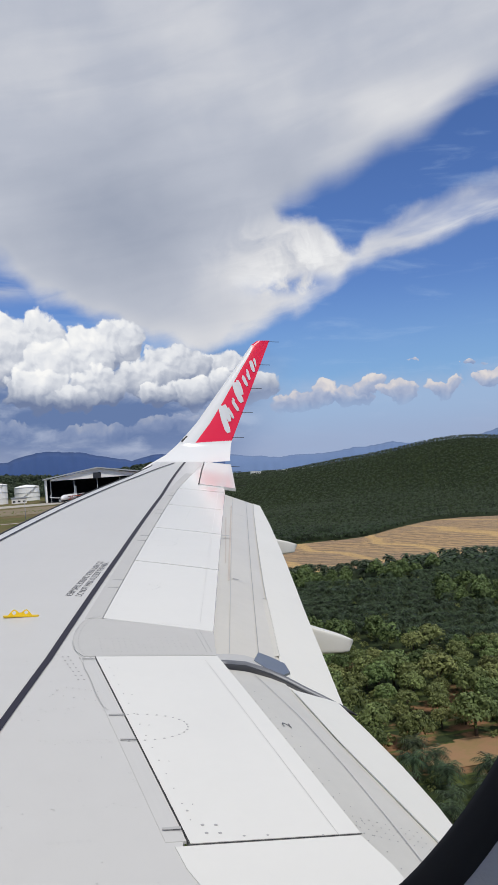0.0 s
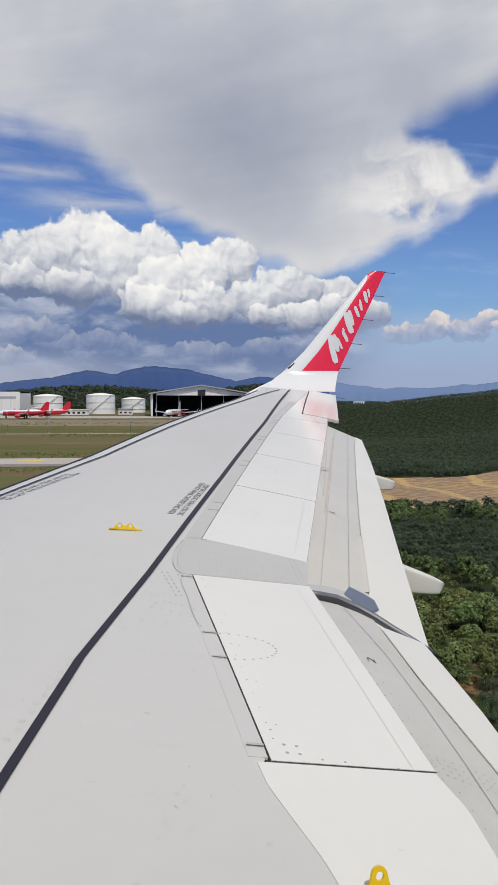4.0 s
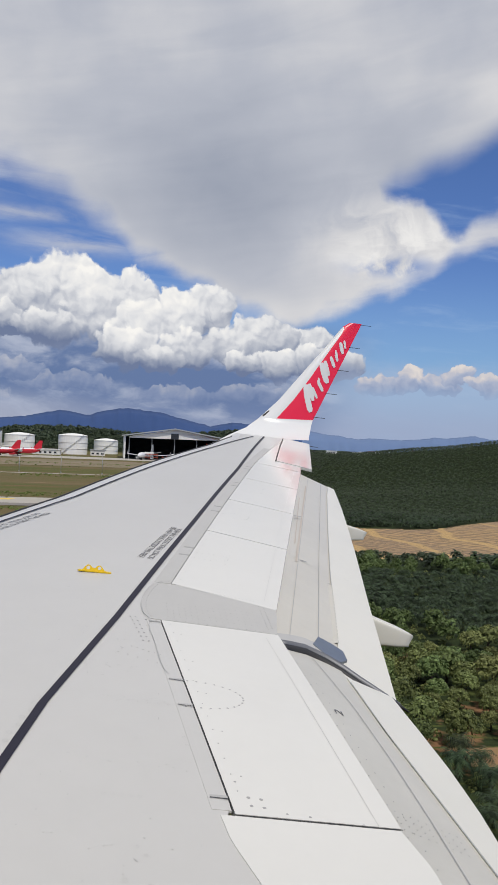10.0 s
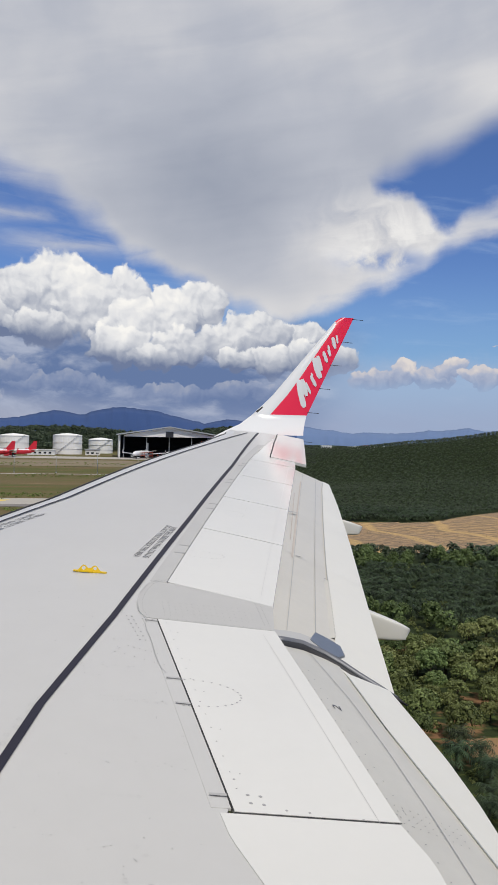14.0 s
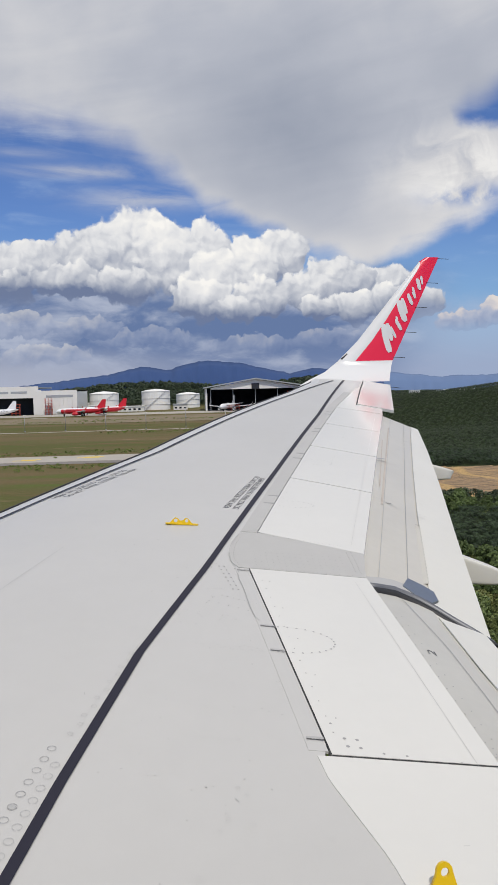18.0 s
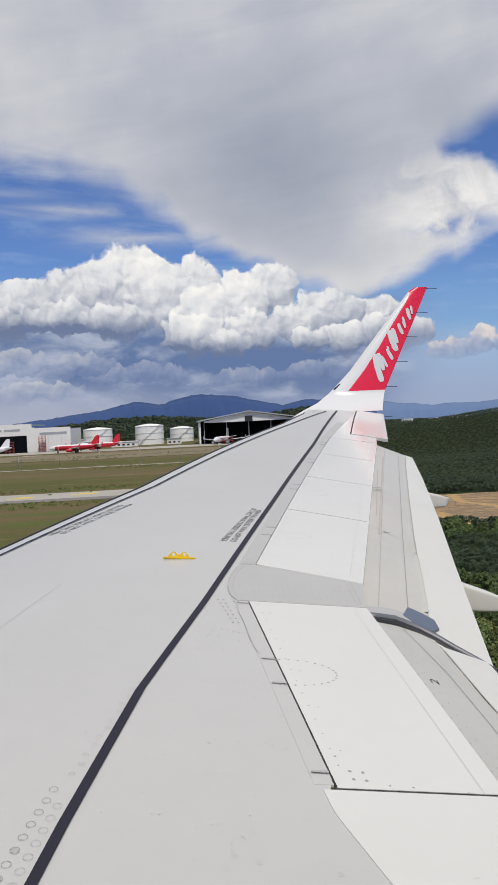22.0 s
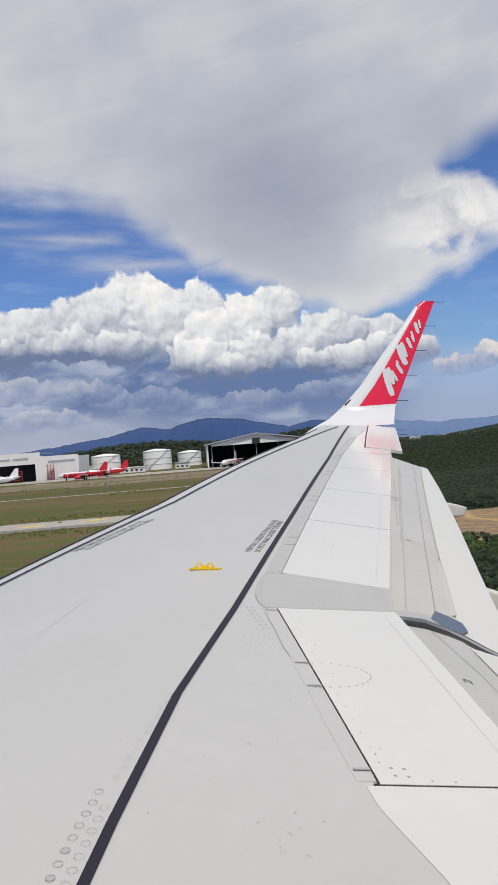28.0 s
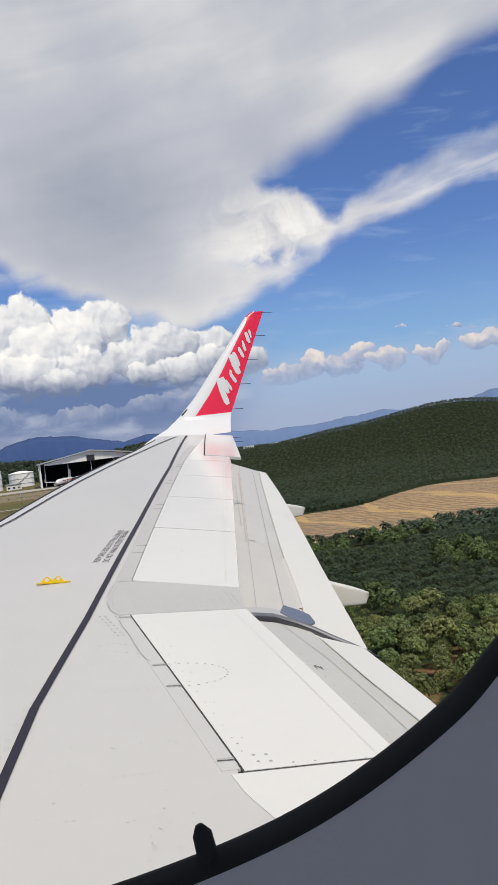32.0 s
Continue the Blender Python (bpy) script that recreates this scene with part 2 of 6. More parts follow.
cover2, light2 = heaps(SMALL)
base2 = k.step(plus(elev, times(swell, -1.0)), 2.9, 4.7)
light2 = plus(light2, times(relief, 0.9), about(fine, 0.5), times(k.step(elev, 5.0, 3.4), -0.28))
total = k.mix(times(cover2, base2, 0.8), total, k.ramp(light2, [(0.15, lin(136, 150, 184)), (0.95, lin(240, 228, 216)), (0.5, lin(176, 182, 202)), (0.72, lin(214, 207, 207))]))
total = k.mix(times(k.step(elev, 4.2, 0.8), k.m("MULTIPLY_ADD", k.step(az, 10.0, 16.0), 0.45, 0.20), k.m("MULTIPLY_ADD", hz, 0.8, 0.5)), total, lin4(158, 167, 195))
total = k.mix(k.step(elev, 0.0, -1.5), total, lin4(60, 74, 60))
bg = k.node("ShaderNodeBackground")
k.put(bg.inputs[0], total)
bg.inputs[1].default_value = 1.0
wo = k.node("ShaderNodeOutputWorld")
k.put(wo.inputs[0], bg.outputs[0])

sun_data = bpy.data.lights.new("sun", "SUN")
sun_data.energy, sun_data.angle, sun_data.color = 2.6, radians(0.6), (1.0, 0.96, 0.9)
sun = new("sun", sun_data)
sun.matrix_world = pose(0, 0, 60, 90 - SUN_EL, 0, 180 - SUN_AZ)

# ---------------------------------------------------------------- materials


def material(name, colour, rough=0.5, metal=0.0, vary=0.0, scale=8.0, bump=0.0, bump_scale=40.0, second=None, per_piece=0.0, detail=6.0):
    """A plain surface with two scales of colour change, and fine relief. second: a colour that patches of it turn to."""
    mat = bpy.data.materials.new(name)
    mat.use_nodes = True
    n = Net(mat.node_tree)
    b = mat.node_tree.nodes["Principled BSDF"]
    at = n.node("ShaderNodeTexCoord").outputs["Object"]
    c = (*colour, 1)
    if vary or second:
        big, small = n.noise(at, scale, detail, 0.6), n.noise(at, scale * 9, 4, 0.6)
        f = n.m("ADD", n.m("MULTIPLY", big, 0.7), n.m("MULTIPLY", small, 0.3))
        if second:
            c = n.mix(n.step(f, 0.4, 0.62), c, (*second, 1))
        if vary:
            v = n.m("MULTIPLY_ADD", n.m("SUBTRACT", f, 0.5), vary * 2, 1.0)
            c = n.mix(1.0, c, n.vec(v, v, v), "MULTIPLY")
    if per_piece:
        r = n.node("ShaderNodeNewGeometry").outputs["Random Per Island"]
        v = n.m("MULTIPLY_ADD", n.m("SUBTRACT", r, 0.5), per_piece * 2, 1.0)
        c = n.mix(1.0, c, n.vec(v, v, v), "MULTIPLY")
    n.put(b.inputs["Base Color"], c)
    b.inputs["Roughness"].default_value, b.inputs["Metallic"].default_value = rough, metal
    if bump:
        bn = n.node("ShaderNodeBump")
        bn.inputs["Strength"].default_value = bump
        bn.inputs["Distance"].default_value = 0.02
        n.put(bn.inputs["Height"], n.noise(at, bump_scale, 5, 0.6))
        n.put(b.inputs["Normal"], bn.outputs[0])
    return mat


GREY = material("wing_grey_paint", (0.505, 0.50, 0.488), 0.34, 0, 0.08, 0.9, 0.03, 3.0)
GREY2 = material("panel_grey_paint", (0.455, 0.45, 0.436), 0.45, 0, 0.10, 2.0, 0.05, 9.0)
WHITE = material("spoiler_white_paint", (0.65, 0.645, 0.62), 0.17, 0, 0.05, 1.6, 0.03, 4.0)
SLAT = material("leading_edge_metal", (0.60, 0.60, 0.60), 0.3, 0.15, 0.06, 3.0)
INFLAP = material("inboard_flap_grey_paint", (0.52, 0.505, 0.46), 0.4, 0, 0.14, 1.8, 0.05, 5.0)
FLAP = material("flap_grey_paint", (0.55, 0.525, 0.465), 0.32, 0, 0.14, 1.8, 0.05, 5.0)
FLAPWHITE = material("flap_white_paint", (0.67, 0.655, 0.60), 0.42, 0, 0.06, 1.6, 0.03, 4.0)
TIPWHITE = material("winglet_white_paint", (0.70, 0.70, 0.69), 0.22, 0, 0.03, 2.0)
RED = material("winglet_red_paint", (0.78, 0.016, 0.055), 0.25, 0, 0.05, 2.0)
DARK = material("dark_line_paint", (0.022, 0.021, 0.034), 0.55, 0, 0.15, 5.0)
RUBBER = material("black_rubber", (0.02, 0.02, 0.022), 0.6, 0, 0.2, 6.0)
STEEL = material("bare_metal", (0.29, 0.32, 0.36), 0.34, 0.8, 0.2, 7.0)
RAILGREY = material("dull_rail_grey", (0.16, 0.165, 0.18), 0.45, 0.2, 0.3, 9.0)
YELLOW = material("yellow_paint", (0.75, 0.50, 0.01), 0.4, 0, 0.08, 12.0)
RIVET = material("fastener_grey", (0.33, 0.33, 0.33), 0.5, 0.0, 0.2, 30.0)
SEAM = material("seam_grey", (0.41, 0.41, 0.405), 0.5, 0, 0.15, 9.0)
LETTER = material("stencil_black", (0.09, 0.09, 0.10), 0.5, 0, 0.2, 30.0)
CABIN = material("cabin_lining", (0.42, 0.42, 0.45), 0.7, 0, 0.06, 6.0, 0.1, 300.0)
SEAL = material("window_seal", (0.008, 0.008, 0.010), 0.9, 0, 0.2, 30.0)

DARK.node_tree.nodes["Principled BSDF"].inputs["Specular IOR Level"].default_value = 0.25

# ---------------------------------------------------------------- helpers


def mesh(name, verts, faces, mat, parent=None, label="", smooth=False):
    me = bpy.data.meshes.new(name)
    me.from_pydata([tuple(v) for v in verts], [], faces)
    if mat:
        me.materials.append(mat)
    if smooth:
        me.polygons.foreach_set("use_smooth", [True] * len(me.polygons))
    me.update()
    return child(new(name, me), parent, label)


def child(ob, parent, label=""):
    """Hang ob under parent where it is."""
    if parent:
        ob.parent = parent
        if parent.type == "EMPTY":
            ob.matrix_parent_inverse = Matrix.Translation(-parent.location)
    if label:
        tagged(ob, label)
    return ob


def part(name, bm, mat, parent=None, label="", smooth=False):
    bmesh.ops.recalc_face_normals(bm, faces=bm.faces)
    me = bpy.data.meshes.new(name)
    bm.to_mesh(me)
    bm.free()
    me.materials.append(mat)
    if smooth:
        me.polygons.foreach_set("use_smooth", [True] * len(me.polygons))
    return child(new(name, me), parent, label)


def holder(name, at, label, category, group=""):
    ob = new(name)
    ob.location = at
    ob.empty_display_size = 0.1
    return tagged(ob, label, category, group)


def lerp(points, y):
    """x at y along a run of straight pieces of (x, y)."""
    if y <= points[0][1]:
        a, b = points[0], points[1]
    else:
        for a, b in zip(points, points[1:]):
            if y <= b[1]:
                break
    return a[0] + (b[0] - a[0]) * (y - a[1]) / (b[1] - a[1])


# ---------------------------------------------------------------- the wing's lines and surface
LEAD = [(-4.2, 1.2), (-0.95, 6.95), (-0.50, 7.76), (0.225, 9.52), (1.37, 12.17), (1.95, 13.9), (2.13, 14.9)]
HINGE_IN = [(0.493, 3.056), (0.295, 4.766)]
HINGE = [(0.392, 5.382), (1.85, 10.747), (3.086, 14.872)]
REAR_IN = [(1.155, 3.014), (0.987, 4.78)]
REAR = [(1.053, 5.157), (2.40, 10.465)]
STRIPE = [(-0.665, 2.0), (-0.493, 2.808), (-0.277, 3.72), (0.042, 4.749), (0.688, 7.035), (1.515, 10.061), (2.67, 14.712)]


def top_z(x, y):
    d = x - (0.4 + 0.26 * (y - 5.15))
    return UP - 1.692 + 0.1449 * y - 0.004 * (y - 6) ** 2 - 0.125 * d - 0.06 * min(d, 0.0) ** 2


def on_wing(x, y, lift=0.0):
    return Vector((x, y, top_z(x, y) + lift))


def sheet_between(name, front, rear, y0, y1, mat, parent, label="", lift=0.0, thick=0.03, nx=10, ny=14, z=top_z, skew=0.0, round_edge=0.0):
    """A panel with thickness, from the line front to the line rear, that follows the surface z. skew: how far its ends lean inboard at the rear."""
    vs, fs = [], []
    for j in range(ny + 1):
        for i in range(nx + 1):
            u = i / nx
            y = y0 + (y1 - y0) * j / ny - skew * u
            a, b = front(y + skew * u) if callable(front) else lerp(front, y + skew * u), rear(y) if callable(rear) else lerp(rear, y)
            x = a + (b - a) * u
            edge = -round_edge if i in (0, nx) or j in (0, ny) else 0.0
            vs.append((x, y, z(x, y) + lift + edge))
    n = (nx + 1) * (ny + 1)
    vs += [(x, y, h - thick) for x, y, h in vs[:n]]
    q = lambda i, j: j * (nx + 1) + i
    for j in range(ny):
        for i in range(nx):
            f = (q(i, j), q(i + 1, j), q(i + 1, j + 1), q(i, j + 1))
            fs += [f, tuple(n + v for v in reversed(f))]
    rim = [q(i, 0) for i in range(nx)] + [q(nx, j) for j in range(ny)] + [q(i, ny) for i in range(nx, 0, -1)] + [q(0, j) for j in range(ny, 0, -1)]
    for a, b in zip(rim, rim[1:] + rim[:1]):
        fs.append((a, a + n, b + n, b))
    return mesh(name, vs, fs, mat, parent, label)


def band(name, path, half, lift, mat, parent, label="", step=0.25):
    """A painted line of constant width that lies on the wing along path, a run of (x, y)."""
    pts = []
    for (xa, ya), (xb, yb) in zip(path, path[1:]):
        m = max(1, int((yb - ya) / step))
        pts += [(xa + (xb - xa) * i / m, ya + (yb - ya) * i / m) for i in range(m)]
    pts.append(path[-1])
    vs, fs = [], []
    for i, (x, y) in enumerate(pts):
        a, b = pts[max(0, i - 1)], pts[min(len(pts) - 1, i + 1)]
        t = Vector((b[0] - a[0], b[1] - a[1])).normalized()
        for s in (-half, half):
            vs.append(on_wing(x + t.y * s, y - t.x * s, lift))
    for i in range(len(pts) - 1):
        fs.append((2 * i, 2 * i + 1, 2 * i + 3, 2 * i + 2))
    return mesh(name, vs, fs, mat, parent, label)


wing = holder("aircraft_wing", (0, 0, 0), "pale grey swept airliner wing with lowered flaps and shut spoilers", "aircraft wing")

# main skin, from the nose line to the hinge of the spoilers, then on to the gap at the kink
def skin_rear(y):
    if y < 2.3:
        return 0.66
    if y < 3.056:
        return lerp([(0.66, 2.3), (0.60, 2.55), (0.465, 2.913), (0.442, 3.056)], y)
    if y < 4.766:
        return lerp(HINGE_IN, y) - 0.005
    if y < 5.382:
        return lerp([(0.283, 4.766), (0.38, 5.382)], y)
    return lerp(HINGE, y) - 0.006


def skin():
    vs, fs = [], []
    ys = sorted([-0.6 + 0.12 * i for i in range(130)] + [2.55, 2.72, 2.913, 2.98])
    us = [0, 0.004, 0.012, 0.025, 0.05] + [0.1 + 0.9 * i / 22 for i in range(23)]
    for y in ys:
        a, b = lerp(LEAD, y), skin_rear(y)
        for u in us:
            x = a + (b - a) * u
            nose = max(0.0, 1 - (x - a) / 0.05)
            vs.append((x, y, top_z(x, y) - 0.04 * nose ** 2.2))
        for u in reversed(us):                      # the under side
            x = a + (b - a) * u
            depth = 0.10 + 0.32 * math.sin(math.pi * min(1, u * 1.1) ** 0.6) * (1 - y / 20)
            vs.append((x, y, top_z(x, y) - depth))
    m = 2 * len(us)
    for j in range(len(ys) - 1):
        for i in range(m):
            i2 = (i + 1) % m
            fs.append((j * m + i, j * m + i2, (j + 1) * m + i2, (j + 1) * m + i))
    fs.append(tuple(range(m)))
    fs.append(tuple(reversed(range((len(ys) - 1) * m, len(ys) * m))))
    ob = mesh("wing_skin", vs, fs, GREY, wing, "", True)
    ob.data.set_sharp_from_angle(angle=radians(35))
    return ob


skin()
# spoilers
sheet_between("spoiler", HINGE_IN, REAR_IN, 3.06, 4.766, WHITE, wing, "large white inboard spoiler panel lying shut", 0.005, 0.04, skew=0.0)
edges = [5.382, 6.796, 8.098, 9.416, 10.747]
for a, b in zip(edges, edges[1:]):
    sheet_between("spoiler", HINGE, REAR, a + 0.008, b - 0.008, WHITE, wing, "white spoiler panel lying shut", 0.005, 0.035, skew=0.235)
# grey filler at the kink between the spoilers
sheet_between("kink_panel", [(0.235, 4.766), (0.192, 4.85), (0.187, 4.996), (0.214, 5.168), (0.272, 5.337), (0.31, 5.39)], [(0.987, 4.78), (1.053, 5.157), (1.06, 5.39)], 4.774, 5.374, GREY2, wing, "grey riveted fixed panel", 0.004, 0.03, skew=0.0)
# fixed inboard panel
sheet_between("inboard_panel", lambda y: skin_rear(y) - 0.008, [(1.19, 1.6), (1.208, 2.602), (1.2, 2.847), (1.155, 3.014)], -0.5, 3.048, WHITE, wing, "white fixed trailing panel", 0.004, 0.04, ny=60)
# fixed strip outboard of the spoilers, then the aileron
sheet_between("outboard_panel", HINGE, [(2.40, 10.465), (3.1, 13.6), (3.5, 15.6)], 10.755, 14.86, WHITE, wing, "white fixed outboard panel", 0.004, 0.03, skew=0.2)
AIL_F = [(2.212, 11.198), (3.086, 14.872)]
AIL_R = [(2.622, 10.764), (3.78, 15.87)]
sheet_between("aileron", AIL_F, AIL_R, 11.21, 14.88, WHITE, wing, "white aileron", 0.016, 0.04, skew=0.3)


def flap_z(x, y):
    xr = lerp(REAR, y)
    return top_z(xr, y) - 0.04 - 0.42 * (x - xr)


def flap_in_z(x, y):
    xr = lerp(REAR_IN, y)
    return top_z(xr, y) - 0.04 - 0.42 * (x - xr)


FLAP_MID = [(1.47, 5.17), (1.58, 5.66), (1.717, 6.28), (1.819, 6.72), (2.158, 8.10), (2.64, 10.0), (2.755, 10.418)]
FLAP_TE = [(1.703, 4.659), (2.01, 6.198), (2.324, 7.668), (2.665, 9.332), (2.914, 10.668)]
def behind(line, dx):
    return lambda y: lerp(line, y) + dx


sheet_between("flap", behind(REAR, -0.12), FLAP_MID, 4.86, 10.66, FLAP, wing, "pale grey outboard flap, lowered", 0, 0.05, z=flap_z)
sheet_between("flap_trailing_edge", FLAP_MID, FLAP_TE, 4.67, 10.66, FLAPWHITE, wing, "white trailing part of the lowered outboard flap", 0.006, 0.03, z=flap_z)
IN_MID = [(1.53, 3.34), (1.435, 4.046), (1.391, 4.63), (1.37, 4.9)]
IN_TE = [(1.70, 3.2), (1.729, 3.503), (1.728, 3.988), (1.677, 4.571), (1.65, 4.8)]
sheet_between("flap", behind(REAR_IN, -0.12), IN_MID, -0.4, 4.84, INFLAP, wing, "pale grey inboard flap, lowered", 0, 0.05, z=flap_in_z)
sheet_between("flap_trailing_edge", IN_MID, IN_TE, -0.4, 4.66, FLAPWHITE, wing, "white trailing part of the lowered inboard flap", 0.006, 0.03, z=flap_in_z)
band("dark_walkway_line", STRIPE[:3], 0.0198, 0.006, DARK, wing, "dark blue-black painted line")
band("dark_walkway_line", STRIPE[2:], 0.0185, 0.0055, DARK, wing, "dark blue-black painted line")
sheet_between("leading_edge_strip", behind(LEAD, 0.012), behind(LEAD, 0.135), -0.4, 14.7, SLAT, wing, "bare bright metal leading edge", 0.003, 0.02, nx=4, ny=110, round_edge=0.002)
band("nose_line", [(lerp(LEAD, -0.4) + 0.15, -0.4)] + [(x + 0.15, y) for x, y in LEAD[:-2]] + [(2.43, 14.45)], 0.014, 0.008, DARK, wing, "thin dark line behind the leading edge")

# ---------------------------------------------------------------- winglet
winglet = holder("winglet", on_wing(3.0, 14.9), "tall swept winglet, red with white leading edge and white script shapes", "winglet")


def winglet_at(u, v):
    """Place on the inboard face: u from nose to tail 0..1, v from root 0 to tip 1."""
    z = 0.13 + 2.40 * v * (1.0 if v > 0 else max(0.0, 1 - 1.5 * u))
    y = 14.95 + 0.40 * math.sin(math.pi / 2 * max(0.0, min(1, v / 0.17))) ** 0.8 + 0.66 * v
    nose = lerp([(1.86, 0.06), (1.95, 0.12), (2.12, 0.20), (2.42, 0.33), (2.66, 0.50), (2.74, 0.57), (3.09, 0.90), (4.43, 2.45), (4.56, 2.53)], z)
    tail = lerp([(3.57, 0.13), (3.66, 0.30), (3.745, 0.51), (4.826, 2.538)], z)
    return Vector((nose + (tail - nose) * u, y, z + UP))


def winglet_piece(name, u0, u1, v0, v1, mat, label, lift=0.0, nu=16, nv=30):
    vs, fs = [], []
    for j in range(nv + 1):
        v = v0 + (v1 - v0) * j / nv
        for i in range(nu + 1):
            a, b = u0(v) if callable(u0) else u0, u1(v) if callable(u1) else u1
            u = a + (b - a) * i / nu
            p = winglet_at(u, v)
            thick = 0.075 * (1 - 0.55 * v) * math.sin(math.pi * min(1, max(0, 0.04 + u * 0.96)) ** 0.6)
            vs.append(p + Vector((0, -thick - lift, 0)))
    n = len(vs)
    for j in range(nv + 1):
        v = v0 + (v1 - v0) * j / nv
        for i in range(nu + 1):
            a, b = u0(v) if callable(u0) else u0, u1(v) if callable(u1) else u1
            vs.append(winglet_at(a + (b - a) * i / nu, v) + Vector((0, 0.02 + 0.03 * math.sin(math.pi * i / nu), 0)))
    q = lambda i, j: j * (nu + 1) + i
    for j in range(nv):
        for i in range(nu):
            f = (q(i, j), q(i + 1, j), q(i + 1, j + 1), q(i, j + 1))
            fs += [f, tuple(n + v for v in reversed(f))]
    rim = [q(i, 0) for i in range(nu)] + [q(nu, j) for j in range(nv)] + [q(i, nv) for i in range(nu, 0, -1)] + [q(0, j) for j in range(nv, 0, -1)]
    for a, b in zip(rim, rim[1:] + rim[:1]):
        fs.append((a, a + n, b + n, b))
    return mesh(name, vs, fs, mat, winglet, label)


winglet_piece("winglet_root", 0, 1, -0.075, 0.165, TIPWHITE, "white curved root of the winglet")
split = lambda v: lerp([(0.31, 0.165), (0.32, 0.5), (0.24, 0.9), (0.12, 0.955), (0.02, 0.97)], v)
winglet_piece("leading_edge", 0, split, 0.165, 0.962, TIPWHITE, "white leading edge")
winglet_piece("red_panel", split, 1, 0.165, 0.962, RED, "bright red side of the winglet")
winglet_piece("tip_cap", 0, 1, 0.962, 1.0, RED, "red tip cap")


# ---------------------------------------------------------------- details on the wing


def plate(name, outline, holes, thick, m, mat, parent, label=""):
    """A flat plate from an outline and round holes (x, y, r), in its own plane, set up by the pose m."""
    cu = bpy.data.curves.new(name, "CURVE")
    cu.dimensions, cu.fill_mode, cu.extrude = "2D", "BOTH", thick / 2
    loops = [outline] + [[(x + r * math.cos(a * math.pi / 10), y + r * math.sin(a * math.pi / 10)) for a in range(20)] for x, y, r in holes]
    for loop in loops:
        sp = cu.splines.new("POLY")
        sp.points.add(len(loop) - 1)
        for p, (x, y) in zip(sp.points, loop):
            p.co = (x, y, 0, 1)
        sp.use_cyclic_u = True
    return as_mesh(name, cu, m, mat, parent, label)


def as_mesh(name, cu, m, mat, parent, label=""):
    tmp = bpy.data.objects.new(name + "_curve", cu)
    me = bpy.data.meshes.new_from_object(tmp)
    me.transform(m)
    me.materials.clear()
    me.materials.append(mat)
    me.name = name
    bpy.data.objects.remove(tmp)
    return child(new(name, me), parent, label)


def words(name, text, a, b, height, mat, parent, label):
    """A line of stencilled words on the wing from a to b, both (x, y)."""
    cu = bpy.data.curves.new(name, "FONT")
    cu.body, cu.size, cu.extrude, cu.fill_mode = text, 1.0, 0.0, "FRONT"
    tmp = bpy.data.objects.new(name, cu)
    me = bpy.data.meshes.new_from_object(tmp)
    xs = [v.co.x for v in me.vertices]
    ys = [v.co.y for v in me.vertices]
    x0, y0, w, h = min(xs), min(ys), max(xs) - min(xs), max(ys) - min(ys)
    t = Vector((b[0] - a[0], b[1] - a[1]))
    up = Vector((-t.y, t.x)).normalized()
    for v in me.vertices:
        u, w2 = (v.co.x - x0) / w, (v.co.y - y0) / h * height
        x, y = a[0] + t.x * u + up.x * w2, a[1] + t.y * u + up.y * w2
        v.co = on_wing(x, y, 0.0016)
    me.materials.clear()
    me.materials.append(mat)
    bpy.data.objects.remove(tmp)
    return child(new(name, me), parent, label)


WALK = "DO NOT WALK OUTSIDE THIS AREA"
words("stencil_words", WALK, (0.290, 5.855), (0.562, 6.73), 0.045, LETTER, wing, "black stencilled warning words")
words("stencil_words", WALK, (0.478, 6.775), (0.178, 5.875), 0.045, LETTER, wing, "black stencilled warning words")
words("stencil_words", WALK, (-0.98, 6.30), (-0.505, 7.075), 0.052, LETTER, wing, "black stencilled warning words")
words("stencil_words", WALK, (-0.64, 7.09), (-1.115, 6.32), 0.052, LETTER, wing, "black stencilled warning words")

# yellow tie-down lugs
hump = [(-0.108, 0.0), (-0.095, 0.010), (-0.072, 0.036), (-0.052, 0.050), (-0.036, 0.046), (-0.016, 0.028), (0.004, 0.028), (0.024, 0.044), (0.040, 0.046), (0.056, 0.034), (0.076, 0.010), (0.108, 0.0)]
lug = holder("tie_down_lug", on_wing(-0.108, 5.476), "yellow two-holed escape rope lug on the wing", "lug")
hump = [(0.86 * x, 0.95 * z) for x, z in hump]
plate("lug_plate", hump, [(-0.042, 0.026, 0.012), (0.031, 0.025, 0.011)], 0.010, Matrix.Translation(on_wing(-0.108, 5.476, 0.002)) @ pose(0, 0, 0, 80, 3.0, 0), YELLOW, lug)
plate("lug_foot", [(-0.103, -0.012), (0.103, -0.012), (0.110, 0.0), (0.103, 0.014), (-0.103, 0.014), (-0.110, 0.0)], [], 0.008, Matrix.Translation(on_wing(-0.108, 5.476, 0.006)) @ pose(0, 0, 0, 4, 5.0, 0), YELLOW, lug)
hook = holder("tie_down_hook", on_wing(0.725, 2.41), "yellow single-holed lug on the white inboard panel", "lug")
arch = [(-0.052, 0.0), (-0.022, 0.055)] + [(0.008 + 0.027 * math.cos(a), 0.068 + 0.027 * math.sin(a)) for a in (2.7, 2.2, 1.6, 1.0, 0.4, -0.1)] + [(0.050, 0.012), (0.056, 0.0)]
plate("hook_plate", arch, [(0.009, 0.064, 0.014)], 0.012, Matrix.Translation(on_wing(0.725, 2.41, 0.006)) @ pose(0, 0, 0, 78, 3, 8), YELLOW, hook)
